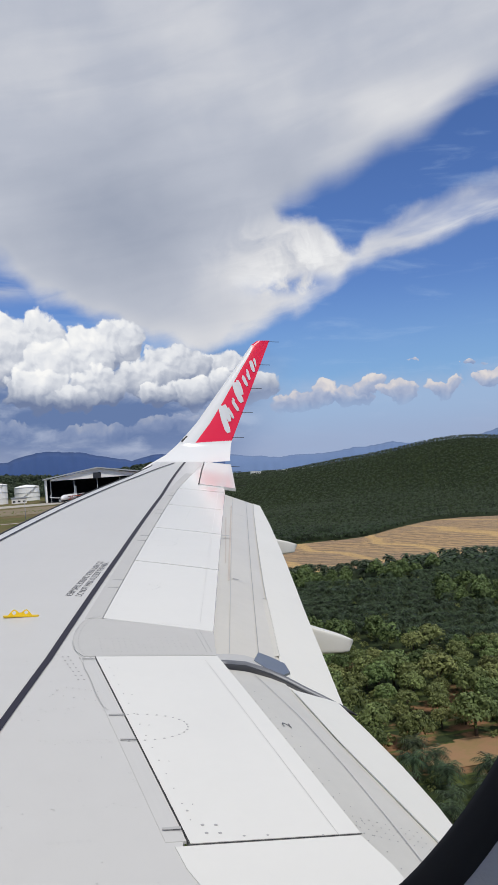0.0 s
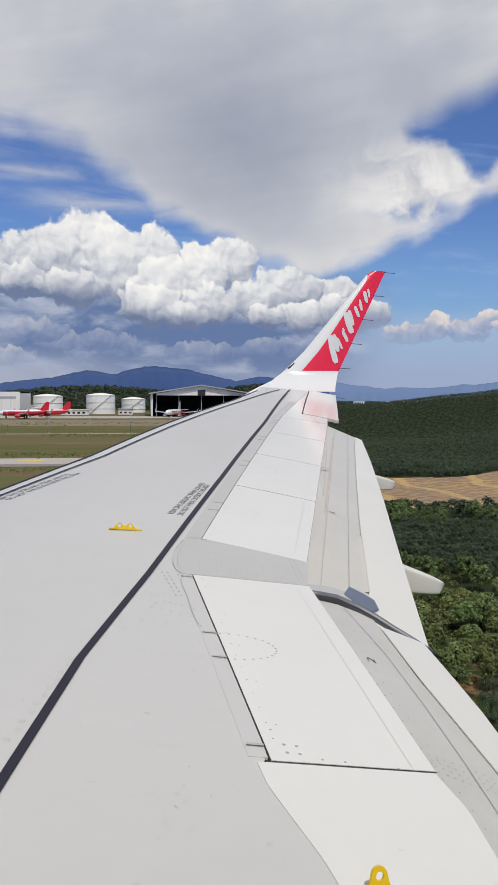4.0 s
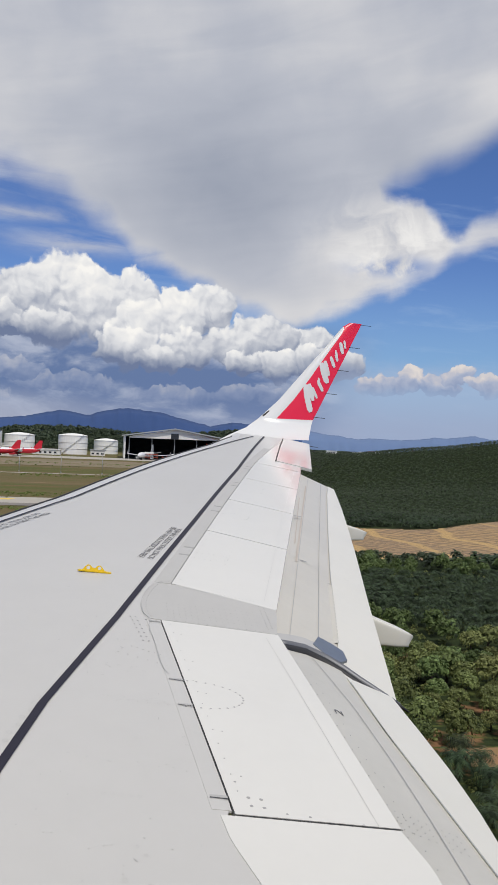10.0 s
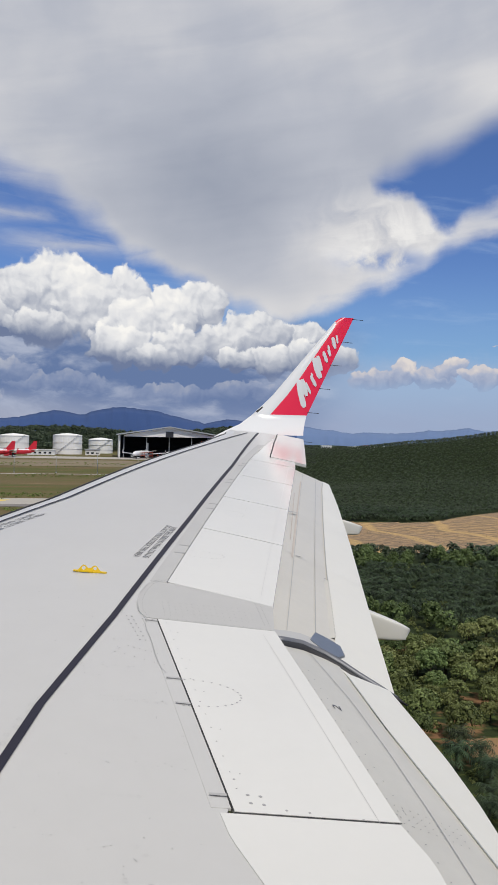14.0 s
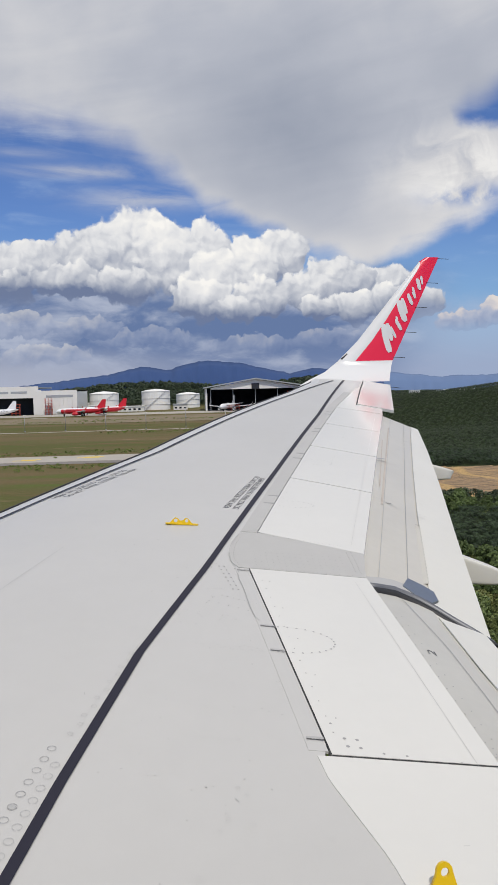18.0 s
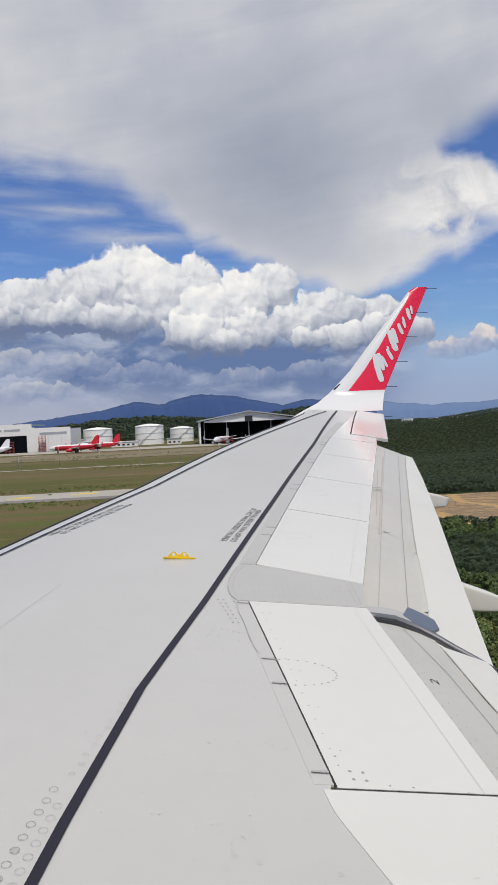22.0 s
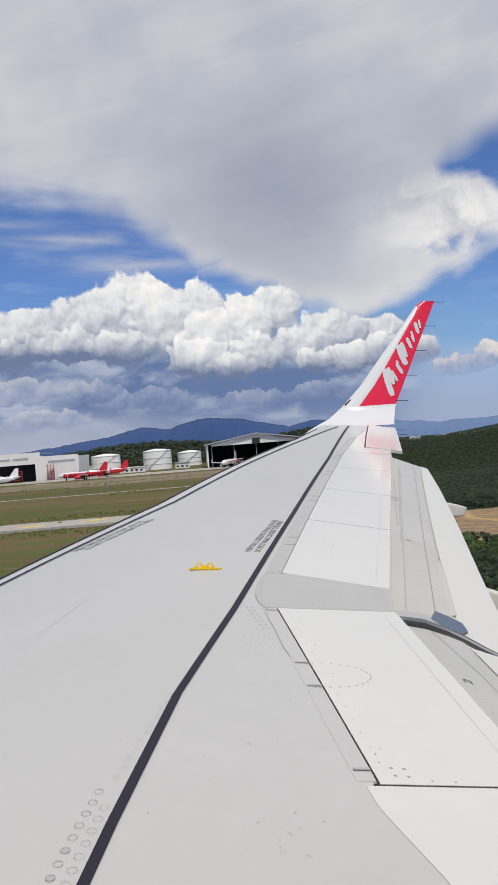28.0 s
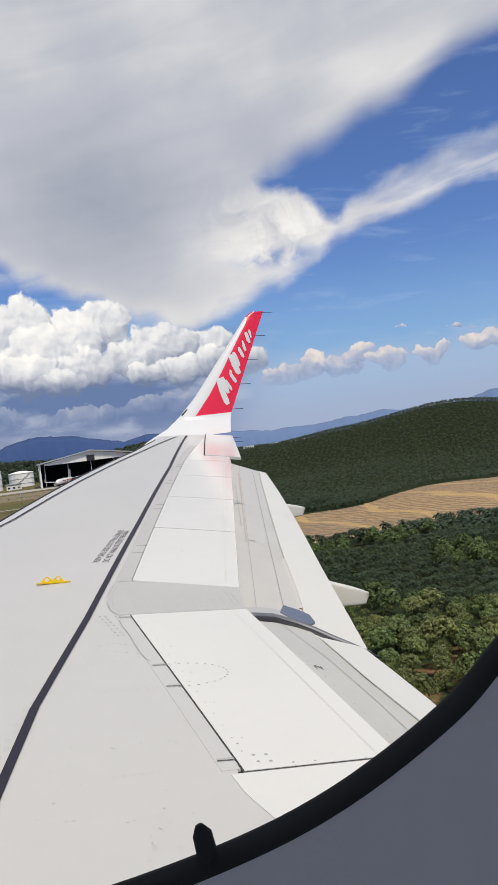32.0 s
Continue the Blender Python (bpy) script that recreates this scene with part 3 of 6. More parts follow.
plate("hook_foot", [(-0.075, -0.03), (0.06, -0.03), (0.065, 0.012), (-0.07, 0.016)], [], 0.01, Matrix.Translation(on_wing(0.72, 2.41, 0.012)) @ pose(0, 0, 0, 6, 7, 8), YELLOW, hook)

# fasteners


SCREW_MESHES = {}


def screw_mesh(r, ring, mat):
    """A flat screw head, or a thin ring round one, about the origin."""
    key = (r, ring, mat.name)
    if key not in SCREW_MESHES:
        n = 14 if ring else 8
        at = lambda q, z: [(q * math.cos(2 * math.pi * i / n), q * math.sin(2 * math.pi * i / n), z) for i in range(n)]
        if ring:
            vs, fs = at(r, 0) + at(r - ring, 0), [(i, (i + 1) % n, n + (i + 1) % n, n + i) for i in range(n)]
        else:
            vs, fs = at(r * 0.8, 0) + at(r, -0.001), [tuple(range(n))] + [(i, n + i, n + (i + 1) % n, (i + 1) % n) for i in range(n)]
        me = bpy.data.meshes.new("screw")
        me.from_pydata(vs, [], fs)
        me.materials.append(mat)
        SCREW_MESHES[key] = me
    return SCREW_MESHES[key]


def dots(name, places, r, mat, parent, lift, label="", ring=0.0, z=None):
    """Screws on the wing, each an object of its own on one mesh."""
    me = screw_mesh(r, ring, mat)
    slope = 0.125 if z is None else 0.42
    for x, y in places:
        p = on_wing(x, y, lift) if z is None else Vector((x, y, z(x, y) + lift))
        ob = new(name, me)
        ob.parent = parent
        ob.matrix_basis = Matrix.Translation(p) @ pose(0, 0, 0, 8.0, math.degrees(math.atan(slope)), 0)
        if label:
            tagged(ob, label)


def along(line, y0, y1, dx, step):
    n = max(1, int(abs(y1 - y0) / step))
    return [(lerp(line, y0 + (y1 - y0) * i / n) + dx, y0 + (y1 - y0) * i / n) for i in range(n + 1)]


rd = random.Random(5)
arc = [(0.43 + 0.225 * math.cos(a), 3.935 + 0.125 * math.sin(a)) for a in [-1.75 + 3.5 * i / 17 for i in range(18)]]
arc += [(0.375, 4.055), (0.365, 3.81)]
dots("screw", arc, 0.006, RIVET, wing, 0.0062, "")
dots("screw", along(HINGE_IN, 3.2, 4.72, 0.045, 0.105) + [(x, y) for x, y in along(HINGE_IN, 3.3, 4.6, 0.085, 0.26)], 0.0036, RIVET, wing, 0.0062)
dots("screw", [(0.56, 3.165), (0.61, 3.16), (0.565, 3.115), (0.615, 3.11)], 0.008, RIVET, wing, 0.0062, "large screw at the spoiler corner")
dots("screw", [(0.70, 3.085), (0.79, 3.08), (1.0, 3.06), (0.52, 3.26)], 0.006, RIVET, wing, 0.0062)
dots("screw", [(0.118 + 0.011 * j + 0.030 * i, 4.775 - 0.051 * j) for i in range(2) for j in range(7)] + [(0.208, 4.754), (0.31, 4.722)], 0.0055, RIVET, wing, 0.003, "")
gap = [(0.34 + 0.036 * i, 4.83 + 0.05 * j + 0.002 * i) for j in range(5) for i in range(16)] + [(0.97, 4.83 + 0.022 * i) for i in range(17)] + [(0.94, 4.83 + 0.022 * i) for i in range(17)]
gap += [(0.42 + 0.024 * i, 5.345 - 0.10 * 0.04 * i) for i in range(22)] + [(0.36 + 0.026 * i, 4.785) for i in range(22)]
dots("screw", gap, 0.0026, RIVET, wing, 0.006, "")
for i0, a in enumerate(edges[:4]):
    b = edges[i0 + 1]
    row = along(HINGE, a + 0.1, b - 0.1, 0.04, 0.16) + [(lerp(HINGE, y) + 0.25, y - 0.1) for y in [a + 0.55 + 0.11 * i for i in range(5)]]
    dots("screw", row, 0.0032, RIVET, wing, 0.0062)
# faint loops of rivets on the two spoilers next outboard
for cx, cy, rx, ry in ((0.70, 6.06, 0.165, 0.075), (1.10, 7.42, 0.13, 0.10)):
    loop = [(cx + rx * math.cos(a), cy + ry * math.sin(a) + 0.08 * rx * math.cos(a)) for a in [-2.0 + 4.0 * i / 15 for i in range(16)]]
    dots("screw", loop, 0.0042, RIVET, wing, 0.0062)
rings = [(lerp(STRIPE, 2.03 + 0.0625 * i) - 0.056, 2.03 + 0.0625 * i) for i in range(15)]
dots("screw", rings, 0.0168, SEAM, wing, 0.004, "round fuel panel screw", ring=0.0016)
rings = [(lerp(STRIPE, 2.06 + 0.0625 * i) - 0.120 + 0.001 * i, 2.06 + 0.0625 * i) for i in range(16)]
dots("screw", rings, 0.0168, RIVET, wing, 0.004, "round fuel panel screw", ring=0.0020)
dots("screw", [rings[i] for i in (3, 8, 10)], 0.0125, SEAM, wing, 0.0035, "round fuel panel screw with worn grey paint")
dots("screw", [(-0.50 + 0.0185 * i + 0.012 * (i % 2), 3.09 + 0.062 * i) for i in range(12)], 0.0115, SEAM, wing, 0.004, "", ring=0.0014)
faint = [(-0.07 + 0.062 * i, 4.175 - 0.016 * i) for i in range(5)] + [(0.10 + 0.046 * i, 3.81) for i in range(5)] + [(0.0 + 0.034 * i, 3.113) for i in range(5)] + [(0.12, 2.84), (0.15, 2.80), (0.336, 3.549), (0.344, 3.491), (0.13, 3.506), (0.05, 2.62)]
dots("screw", faint, 0.0075, SEAM, wing, 0.003, "", ring=0.0008)
skin_dots = [(rd.uniform(-0.4, 0.3) + 0.05 * y, y) for y in [rd.uniform(2.3, 5.5) for _ in range(30)]]
dots("paint_chip", [p for p in skin_dots if p[0] < skin_rear(p[1]) - 0.03], 0.0022, SEAM, wing, 0.003, "")
dots("screw", [(0.12 + 0.03 * i, 4.38 - 0.012 * i) for i in range(7)] + [(0.05 + 0.05 * i, 4.30 - 0.02 * i) for i in range(6)], 0.0035, SEAM, wing, 0.003)

# hinge fittings set into the skin ahead of the spoiler
for y in (4.745, 4.07, 3.832, 3.16):
    x = lerp(HINGE_IN, y)
    vs = [on_wing(x + dx, y + dy, 0.004) for dx, dy in ((-0.075, -0.005), (-0.004, -0.007), (-0.004, 0.007), (-0.075, 0.005))]
    # a flat dark line along the inboard side of each fitting
    dark = [v + Vector((0, -0.012, 0.0005)) for v in vs]
    mesh("hinge_slot", [dark[0], dark[1], dark[1] + Vector((0, 0.006, 0)), dark[0] + Vector((0, 0.006, 0))], [(0, 1, 2, 3)], RUBBER, wing, "thin dark line beside the fitting")
    mesh("hinge_fitting", vs + [v - Vector((0, 0, 0.02)) for v in vs], [(0, 1, 2, 3), (0, 4, 5, 1), (1, 5, 6, 2), (2, 6, 7, 3), (3, 7, 4, 0)], SEAM, wing, "small bare metal hinge fitting")
for y in (6.05, 6.245, 7.52, 7.72, 8.85, 9.05, 10.1, 10.3):
    x = lerp(HINGE, y)
    vs = [on_wing(x + dx, y + dy, 0.0045) for dx, dy in ((-0.085, -0.012), (-0.006, -0.010), (-0.006, 0.010), (-0.085, 0.008))]
    mesh("hinge_fitting", vs + [v - Vector((0, 0, 0.02)) for v in vs], [(0, 1, 2, 3), (0, 4, 5, 1), (1, 5, 6, 2), (2, 6, 7, 3), (3, 7, 4, 0)], RIVET, wing, "small grey hinge fitting")
band("hinge_gap", [(lerp(HINGE_IN, y) - 0.002, y) for y in (3.06, 3.6, 4.2, 4.762)], 0.0021, 0.0062, RUBBER, wing, "thin dark gap along the hinge of the spoiler")
band("hinge_gap", [(lerp(HINGE, y) - 0.002, y) for y in (5.39, 7.0, 9.0, 10.74)], 0.0022, 0.0062, RAILGREY, wing, "thin dark gap along the hinges of the spoilers")
# grey cover strips ahead of the hinges
sheet_between("cover_strip", lambda y: lerp(HINGE, y) - 0.115, lambda y: lerp(HINGE, y) - 0.010, 5.39, 12.6, GREY2, wing, "grey cover strip ahead of the spoilers", 0.003, 0.01, nx=3, ny=60, round_edge=0.001)
sheet_between("cover_strip", lambda y: lerp(HINGE_IN, y) - 0.085, lambda y: lerp(HINGE_IN, y) - 0.008, 3.08, 4.76, GREY, wing, "grey cover strip ahead of the spoiler", 0.003, 0.01, nx=3, ny=30, round_edge=0.001)
# thin seams
for dx in (0.09,):
    band("panel_seam", [(lerp(REAR_IN, y) - dx, y) for y in (3.05, 3.6, 4.2, 4.7)], 0.0012, 0.0058, SEAM, wing)
    band("panel_seam", [(lerp(REAR, y) - dx, y) for y in (5.3, 7.0, 9.0, 10.4)], 0.0012, 0.0058, SEAM, wing)


def stripe_on(name, line, y0, y1, half, z, lift, mat, label="", n=40):
    vs, fs = [], []
    for i in range(n + 1):
        y = y0 + (y1 - y0) * i / n
        for s in (-half, half):
            x = (line(y) if callable(line) else lerp(line, y)) + s
            vs.append((x, y, z(x, y) + lift))
    for i in range(n):
        fs.append((2 * i, 2 * i + 1, 2 * i + 3, 2 * i + 2))
    return mesh(name, vs, fs, mat, wing, label)


FLAP_LINE = [(1.331, 5.134), (1.775, 6.921), (2.603, 10.184), (2.68, 10.5)]
IN_LINE = [(1.42, 1.6), (1.378, 3.3), (1.352, 3.76), (1.305, 4.244), (1.226, 4.631), (1.19, 4.78)]
stripe_on("flap_seam", FLAP_LINE, 5.0, 10.6, 0.0022, flap_z, 0.004, RIVET, "dark seam along the flap")
stripe_on("flap_seam", lambda y: lerp(REAR, y) + 0.10, 4.98, 10.6, 0.0022, flap_z, 0.004, SEAM)
stripe_on("flap_seam", IN_LINE, 1.6, 4.75, 0.0020, flap_in_z, 0.004, RIVET, "dark seam along the flap")
for y0 in (6.6, 8.0, 9.4):
    xa, xb = lerp(REAR, y0), lerp(FLAP_TE, y0)
    vs = [(x, y0 + dy - 0.22 * (x - xa), flap_z(x, y0) + 0.011) for x, dy in ((xa, -0.003), (xb, -0.003), (xb, 0.003), (xa, 0.003))]
    mesh("flap_seam", vs, [(0, 1, 2, 3)], SEAM, wing)
# toothed edge strip on the inner end of the outboard flap, and a plain one along the rest
vs, fs = [], []
ys = [5.15 + 0.03 * i for i in range(38)]
for i, y in enumerate(ys):
    x = lerp(FLAP_MID, y)
    vs += [(x - 0.055, y, flap_z(x, y) + 0.012), (x + (0.009 if i % 2 else 0.0), y, flap_z(x, y) + 0.013), (x + (0.009 if i % 2 else 0.0), y, flap_z(x, y) + 0.003)]
for i in range(len(ys) - 1):
    fs += [(3 * i, 3 * i + 1, 3 * i + 4, 3 * i + 3), (3 * i + 1, 3 * i + 2, 3 * i + 5, 3 * i + 4)]
mesh("toothed_edge", vs, fs, INFLAP, wing, "grey toothed edge strip on the flap")
# flat grey lines draw the shaded step where the flap parts meet
stripe_on("flap_step", lambda y: lerp(FLAP_MID, y) + 0.003, 6.28, 10.5, 0.003, flap_z, 0.009, SEAM, "thin grey line drawn as the shade of a step along the flap")
stripe_on("flap_step", lambda y: lerp(IN_MID, y) + 0.002, 1.6, 4.6, 0.003, flap_in_z, 0.009, SEAM, "thin grey line at the step along the flap")
GRIME = material("brown_grime", (0.50, 0.44, 0.39), 0.6, 0, 0.35, 14.0)
stripe_on("grime_streak", lambda y: lerp(REAR, y) + 0.085, 6.5, 9.9, 0.007, flap_z, 0.005, GRIME, "brown grime along the spoilers' rear edge")
stripe_on("grime_streak", lambda y: lerp(REAR, y) + 0.055 - 0.012 * (y - 7), 7.0, 9.0, 0.004, flap_z, 0.005, GRIME)
stripe_on("flap_mark", lambda y: 1.534 + 2.6 * (y - 6.583), 6.583, 6.602, 0.012, flap_z, 0.006, LETTER, "small dark mark on the flap", n=2)
stripe_on("flap_mark", lambda y: 1.690 + 2.6 * (y - 6.262), 6.262, 6.272, 0.010, flap_z, 0.016, LETTER, n=2)
stripe_on("flap_bracket", lambda y: 1.728 + 0.97 * (y - 7.859), 7.862, 7.99, 0.012, flap_z, 0.03, RIVET, "small dark bracket on the flap", n=4)
band("spoiler_gap", [(0.49, 3.0535), (0.80, 3.0536), (1.155, 3.0537)], 0.0030, 0.0045, RUBBER, wing, "dark gap at the end of the spoiler", step=0.00001)
dots("screw", [(lerp(REAR_IN, y) + 0.05 + 0.05 * (i % 2), y) for i, y in enumerate([2.0 + 0.05 * j for j in range(50)])], 0.0035, RIVET, wing, 0.003, z=flap_in_z)
dots("screw", [(1.20 + 0.035 * i, 3.15 + 0.04 * j) for i in range(9) for j in range(4)], 0.003, RIVET, wing, 0.003, z=flap_in_z)
# the figure 2 on the inboard flap
def word_on(name, text, a, b, height, z, lift, mat, parent, label):
    ob = words(name, text, a, b, height, mat, parent, label)
    for v in ob.data.vertices:
        v.co.z = z(v.co.x, v.co.y) + lift
    return ob


word_on("flap_number", "2", (1.20, 4.055), (1.20, 4.105), 0.045, flap_in_z, 0.002, LETTER, wing, "small black figure on the flap")

# rubber and metal seals at the joint of the two flaps


def tube(name, pts, r, mat, parent, label="", sides=8):
    vs, fs = [], []
    for i, p in enumerate(pts):
        a, b = Vector(pts[max(0, i - 1)]), Vector(pts[min(len(pts) - 1, i + 1)])
        t = (b - a).normalized()
        u = t.orthogonal().normalized()
        w = t.cross(u)
        rr = r[i] if isinstance(r, (list, tuple)) else r
        vs += [Vector(p) + rr * (math.cos(2 * math.pi * j / sides) * u + math.sin(2 * math.pi * j / sides) * w) for j in range(sides)]
    for i in range(len(pts) - 1):
        for j in range(sides):
            j2 = (j + 1) % sides
            fs.append((i * sides + j, i * sides + j2, (i + 1) * sides + j2, (i + 1) * sides + j))
    fs += [tuple(reversed(range(sides))), tuple(range((len(pts) - 1) * sides, len(pts) * sides))]
    return mesh(name, vs, fs, mat, parent, label, True)


def seal_line(pts, lift):
    return [Vector((x, y, flap_z(x, y) + lift)) for x, y in pts]


RAIL = [(0.99, 4.77), (1.05, 4.80), (1.17, 4.856), (1.311, 4.852), (1.408, 4.813), (1.498, 4.753), (1.62, 4.692), (1.715, 4.648)]
tube("flap_seal", seal_line(RAIL, 0.004), [0.026, 0.028, 0.028, 0.026, 0.024, 0.022, 0.019, 0.012], RAILGREY, wing, "grey metal rail at the end of the flap")
# rubber seal; its black also stands for the shadow on the flap beside it
tube("flap_seal", seal_line([(x - 0.012, y - 0.052) for x, y in RAIL], -0.006), [0.034, 0.036, 0.036, 0.030, 0.026, 0.023, 0.020, 0.012], RUBBER, wing, "black rubber seal between the flaps, also drawn for the shadow beside it")
tube("flap_seal", seal_line([(1.66, 4.664), (1.71, 4.640), (1.765, 4.612)], 0.002), [0.016, 0.013, 0.004], RUBBER, wing, "black rubber tip of the seal")


def end_plate(pts, lift, mat, label):
    vs = [Vector((x, y, flap_z(x, y) + lift)) for x, y in pts]
    n = len(vs)
    return mesh("end_plate", vs + [v - Vector((0, 0, 0.012)) for v in vs], [tuple(range(n)), tuple(range(2 * n - 1, n - 1, -1))] + [(i, (i + 1) % n, n + (i + 1) % n, n + i) for i in range(n)], mat, wing, label)


end_plate([(1.25, 4.945), (1.318, 5.09), (1.40, 5.07), (1.468, 5.03), (1.465, 4.92), (1.408, 4.85), (1.311, 4.870)], 0.022, STEEL, "blue-grey metal end plate of the flap")
end_plate([(1.0, 4.80), (1.0, 4.88), (1.10, 4.945), (1.20, 4.99), (1.268, 4.99), (1.31, 4.89), (1.18, 4.875), (1.046, 4.815)], 0.016, GREY2, "grey end plate of the flap")
tube("hinge_slit", [on_wing(3.03, 14.75, 0.018), on_wing(2.62, 13.0, 0.018), on_wing(2.21, 11.2, 0.014)], 0.009, RUBBER, wing, "dark slit ahead of the aileron")

# flap track fairings


def fairing(y, half, x1, top0, top1, low0, low1, label):
    """A canoe-shaped body under the flap: its upper and lower heights half a metre ahead of its tail, and at its tail x1."""
    vs, fs = [], []
    n, m = 14, 24
    for i in range(n + 1):
        u = -0.6 + 1.6 * i / n
        x = x1 - 0.32 * (1 - u)
        hi, lo = top0 + (top1 - top0) * u, low0 + (low1 - low0) * u
        w = half * (1 - 0.35 * max(0, u) ** 2)
        close = max(0.0, (i - (n - 4)) / 4) ** 2
        hi, lo, w = hi - 0.010 * close, lo + 0.012 * close, w * (1 - 0.12 * close)
        for j in range(m):
            a = 2 * math.pi * (j + 0.5) / m
            c, q = math.cos(a), math.sin(a)
            vs.append((x - (0.05 * (q < 0) if i == n else 0), y + w * math.copysign(abs(c) ** 0.22, c), UP + (hi + lo) / 2 + (hi - lo) / 2 * math.copysign(abs(q) ** 0.22, q)))
    for i in range(n):
        for j in range(m):
            j2 = (j + 1) % m
            fs.append((i * m + j, (i + 1) * m + j, (i + 1) * m + j2, i * m + j2))
    fs += [tuple(reversed(range(m))), tuple(range(n * m, (n + 1) * m))]
    ob = mesh("flap_fairing", vs, fs, FLAPWHITE, wing, label, True)
    bm = bmesh.new()
    bm.from_mesh(ob.data)
    bmesh.ops.recalc_face_normals(bm, faces=bm.faces)
    bm.to_mesh(ob.data)
    bm.free()
    return ob


fairing(6.28, 0.10, 2.39, -1.30, -1.43, -1.51, -1.54, "white canoe-shaped flap track fairing")
fairing(9.40, 0.10, 2.97, -0.86, -0.95, -1.06, -1.06, "white canoe-shaped flap track fairing")
fairing(10.25, 0.06, 2.90, -0.73, -0.80, -0.82, -0.84, "small white flap track fairing")
# black tube that draws the shadow line along the leading edge
tube("leading_edge_shadow_strip", [Vector((lerp(LEAD, y) - 0.003, y, top_z(lerp(LEAD, y), y) + 0.001)) for y in [1.3 + 0.2 * i for i in range(65)]], 0.010, RUBBER, wing, "black strip drawn as the shadow line along the leading edge")

# static wicks
for i in range(5):
    p = winglet_at(1.0, 0.19 + 0.20 * i)
    tube("static_wick", [p + Vector((-0.02, -0.01, 0)), p + Vector((0.21, 0.0, -0.015))], 0.005, RUBBER, winglet, "thin dark static wick")
for y in (11.6, 12.6, 13.6, 14.5):
    x = lerp(AIL_R, y - 0.3)
    p = on_wing(x, y - 0.3, 0.01)
    tube("static_wick", [p + Vector((-0.02, 0, 0)), p + Vector((0.16, 0.02, -0.02))], 0.004, RUBBER, wing, "thin dark static wick")
# position lamp in the nose of the winglet root
lp = [winglet_at(0.0, 0.188), winglet_at(0.07, 0.172), winglet_at(0.105, 0.190), winglet_at(0.06, 0.222), winglet_at(0.02, 0.228)]
lp = [p + Vector((0, -0.045, 0)) for p in lp]
mesh("position_lamp", lp + [p + Vector((0, 0.05, 0)) for p in lp], [tuple(range(5))] + [(i, (i + 1) % 5, 5 + (i + 1) % 5, 5 + i) for i in range(5)], RUBBER, winglet, "dark lens of the wing tip lamp")

# plain white brush shapes of the livery on the red panel
def stroke(points, half, label="white painted brush shape"):
    vs, fs = [], []
    points = [(u - 0.07, v) for u, v in points]
    n = len(points)
    for i, (u, v) in enumerate(points):
        a, b = points[max(0, i - 1)], points[min(n - 1, i + 1)]
        pa, pb, p = winglet_at(*a), winglet_at(*b), winglet_at(u, v)
        t = (pb - pa).normalized()
        side = Vector((t.z, 0, -t.x))
        h = half * (0.42 if i in (0, n - 1) else 0.74)
        thick = 0.075 * (1 - 0.55 * v) * math.sin(math.pi * min(1, max(0, 0.04 + u * 0.96)) ** 0.6) + 0.012
        vs += [p + side * h + Vector((0, -thick, 0)), p - side * h + Vector((0, -thick, 0))]
    for i in range(n - 1):
        fs.append((2 * i, 2 * i + 1, 2 * i + 3, 2 * i + 2))
    return mesh("livery_shape", vs, fs, TIPWHITE, winglet, label)


stroke([(0.40, 0.455), (0.48, 0.42), (0.66, 0.345), (0.88, 0.255), (0.94, 0.23)], 0.078, "large white slanted livery bar")
stroke([(0.62, 0.435), (0.68, 0.415), (0.84, 0.365), (0.90, 0.345)], 0.036)
stroke([(0.64, 0.495), (0.72, 0.47), (0.88, 0.425), (0.94, 0.405)], 0.046)
stroke([(0.38, 0.645), (0.46, 0.62), (0.66, 0.56), (0.88, 0.495), (0.95, 0.475)], 0.076, "large white slanted livery bar")
stroke([(0.54, 0.70), (0.62, 0.68), (0.82, 0.63), (0.90, 0.61)], 0.046)
stroke([(0.56, 0.755), (0.64, 0.735), (0.80, 0.69), (0.88, 0.67)], 0.032)
stroke([(0.52, 0.825), (0.60, 0.81), (0.82, 0.755), (0.92, 0.73)], 0.050)

stroke([(0.47, 0.462), (0.58, 0.425), (0.76, 0.355), (0.84, 0.322)], 0.062, "large white slanted livery bar")
stroke([(0.60, 0.515), (0.66, 0.50), (0.70, 0.488)], 0.030)
stroke([(0.44, 0.662), (0.56, 0.628), (0.76, 0.568), (0.86, 0.538)], 0.060, "large white slanted livery bar")
stroke([(0.66, 0.715), (0.74, 0.70), (0.88, 0.662)], 0.034)
stroke([(0.64, 0.845), (0.72, 0.825), (0.90, 0.775)], 0.034)

# curved beads of sealant round the spoiler's fittings
SEAL1 = [(0.235, 4.750), (0.205, 4.805), (0.189, 4.872), (0.183, 4.935), (0.185, 4.996), (0.195, 5.08), (0.212, 5.168), (0.238, 5.255), (0.269, 5.337), (0.305, 5.385), (0.346, 5.422)]
SEAL2 = [(0.303, 4.109), (0.283, 4.15), (0.270, 4.21), (0.258, 4.30), (0.252, 4.389), (0.246, 4.46), (0.238, 4.526), (0.225, 4.60), (0.222, 4.68), (0.235, 4.75)]
for run in (SEAL1, SEAL2):
    band("sealant_bead", run, 0.0016, 0.0062, SEAM, wing, "thin bead of sealant", step=0.05)
dots("screw", [(x + 0.03, y) for x, y in SEAL1 for _ in (0,)] + [(0.5 * (a[0] + b[0]) + 0.03, 0.5 * (a[1] + b[1])) for a, b in zip(SEAL1, SEAL1[1:])], 0.003, RIVET, wing, 0.006)
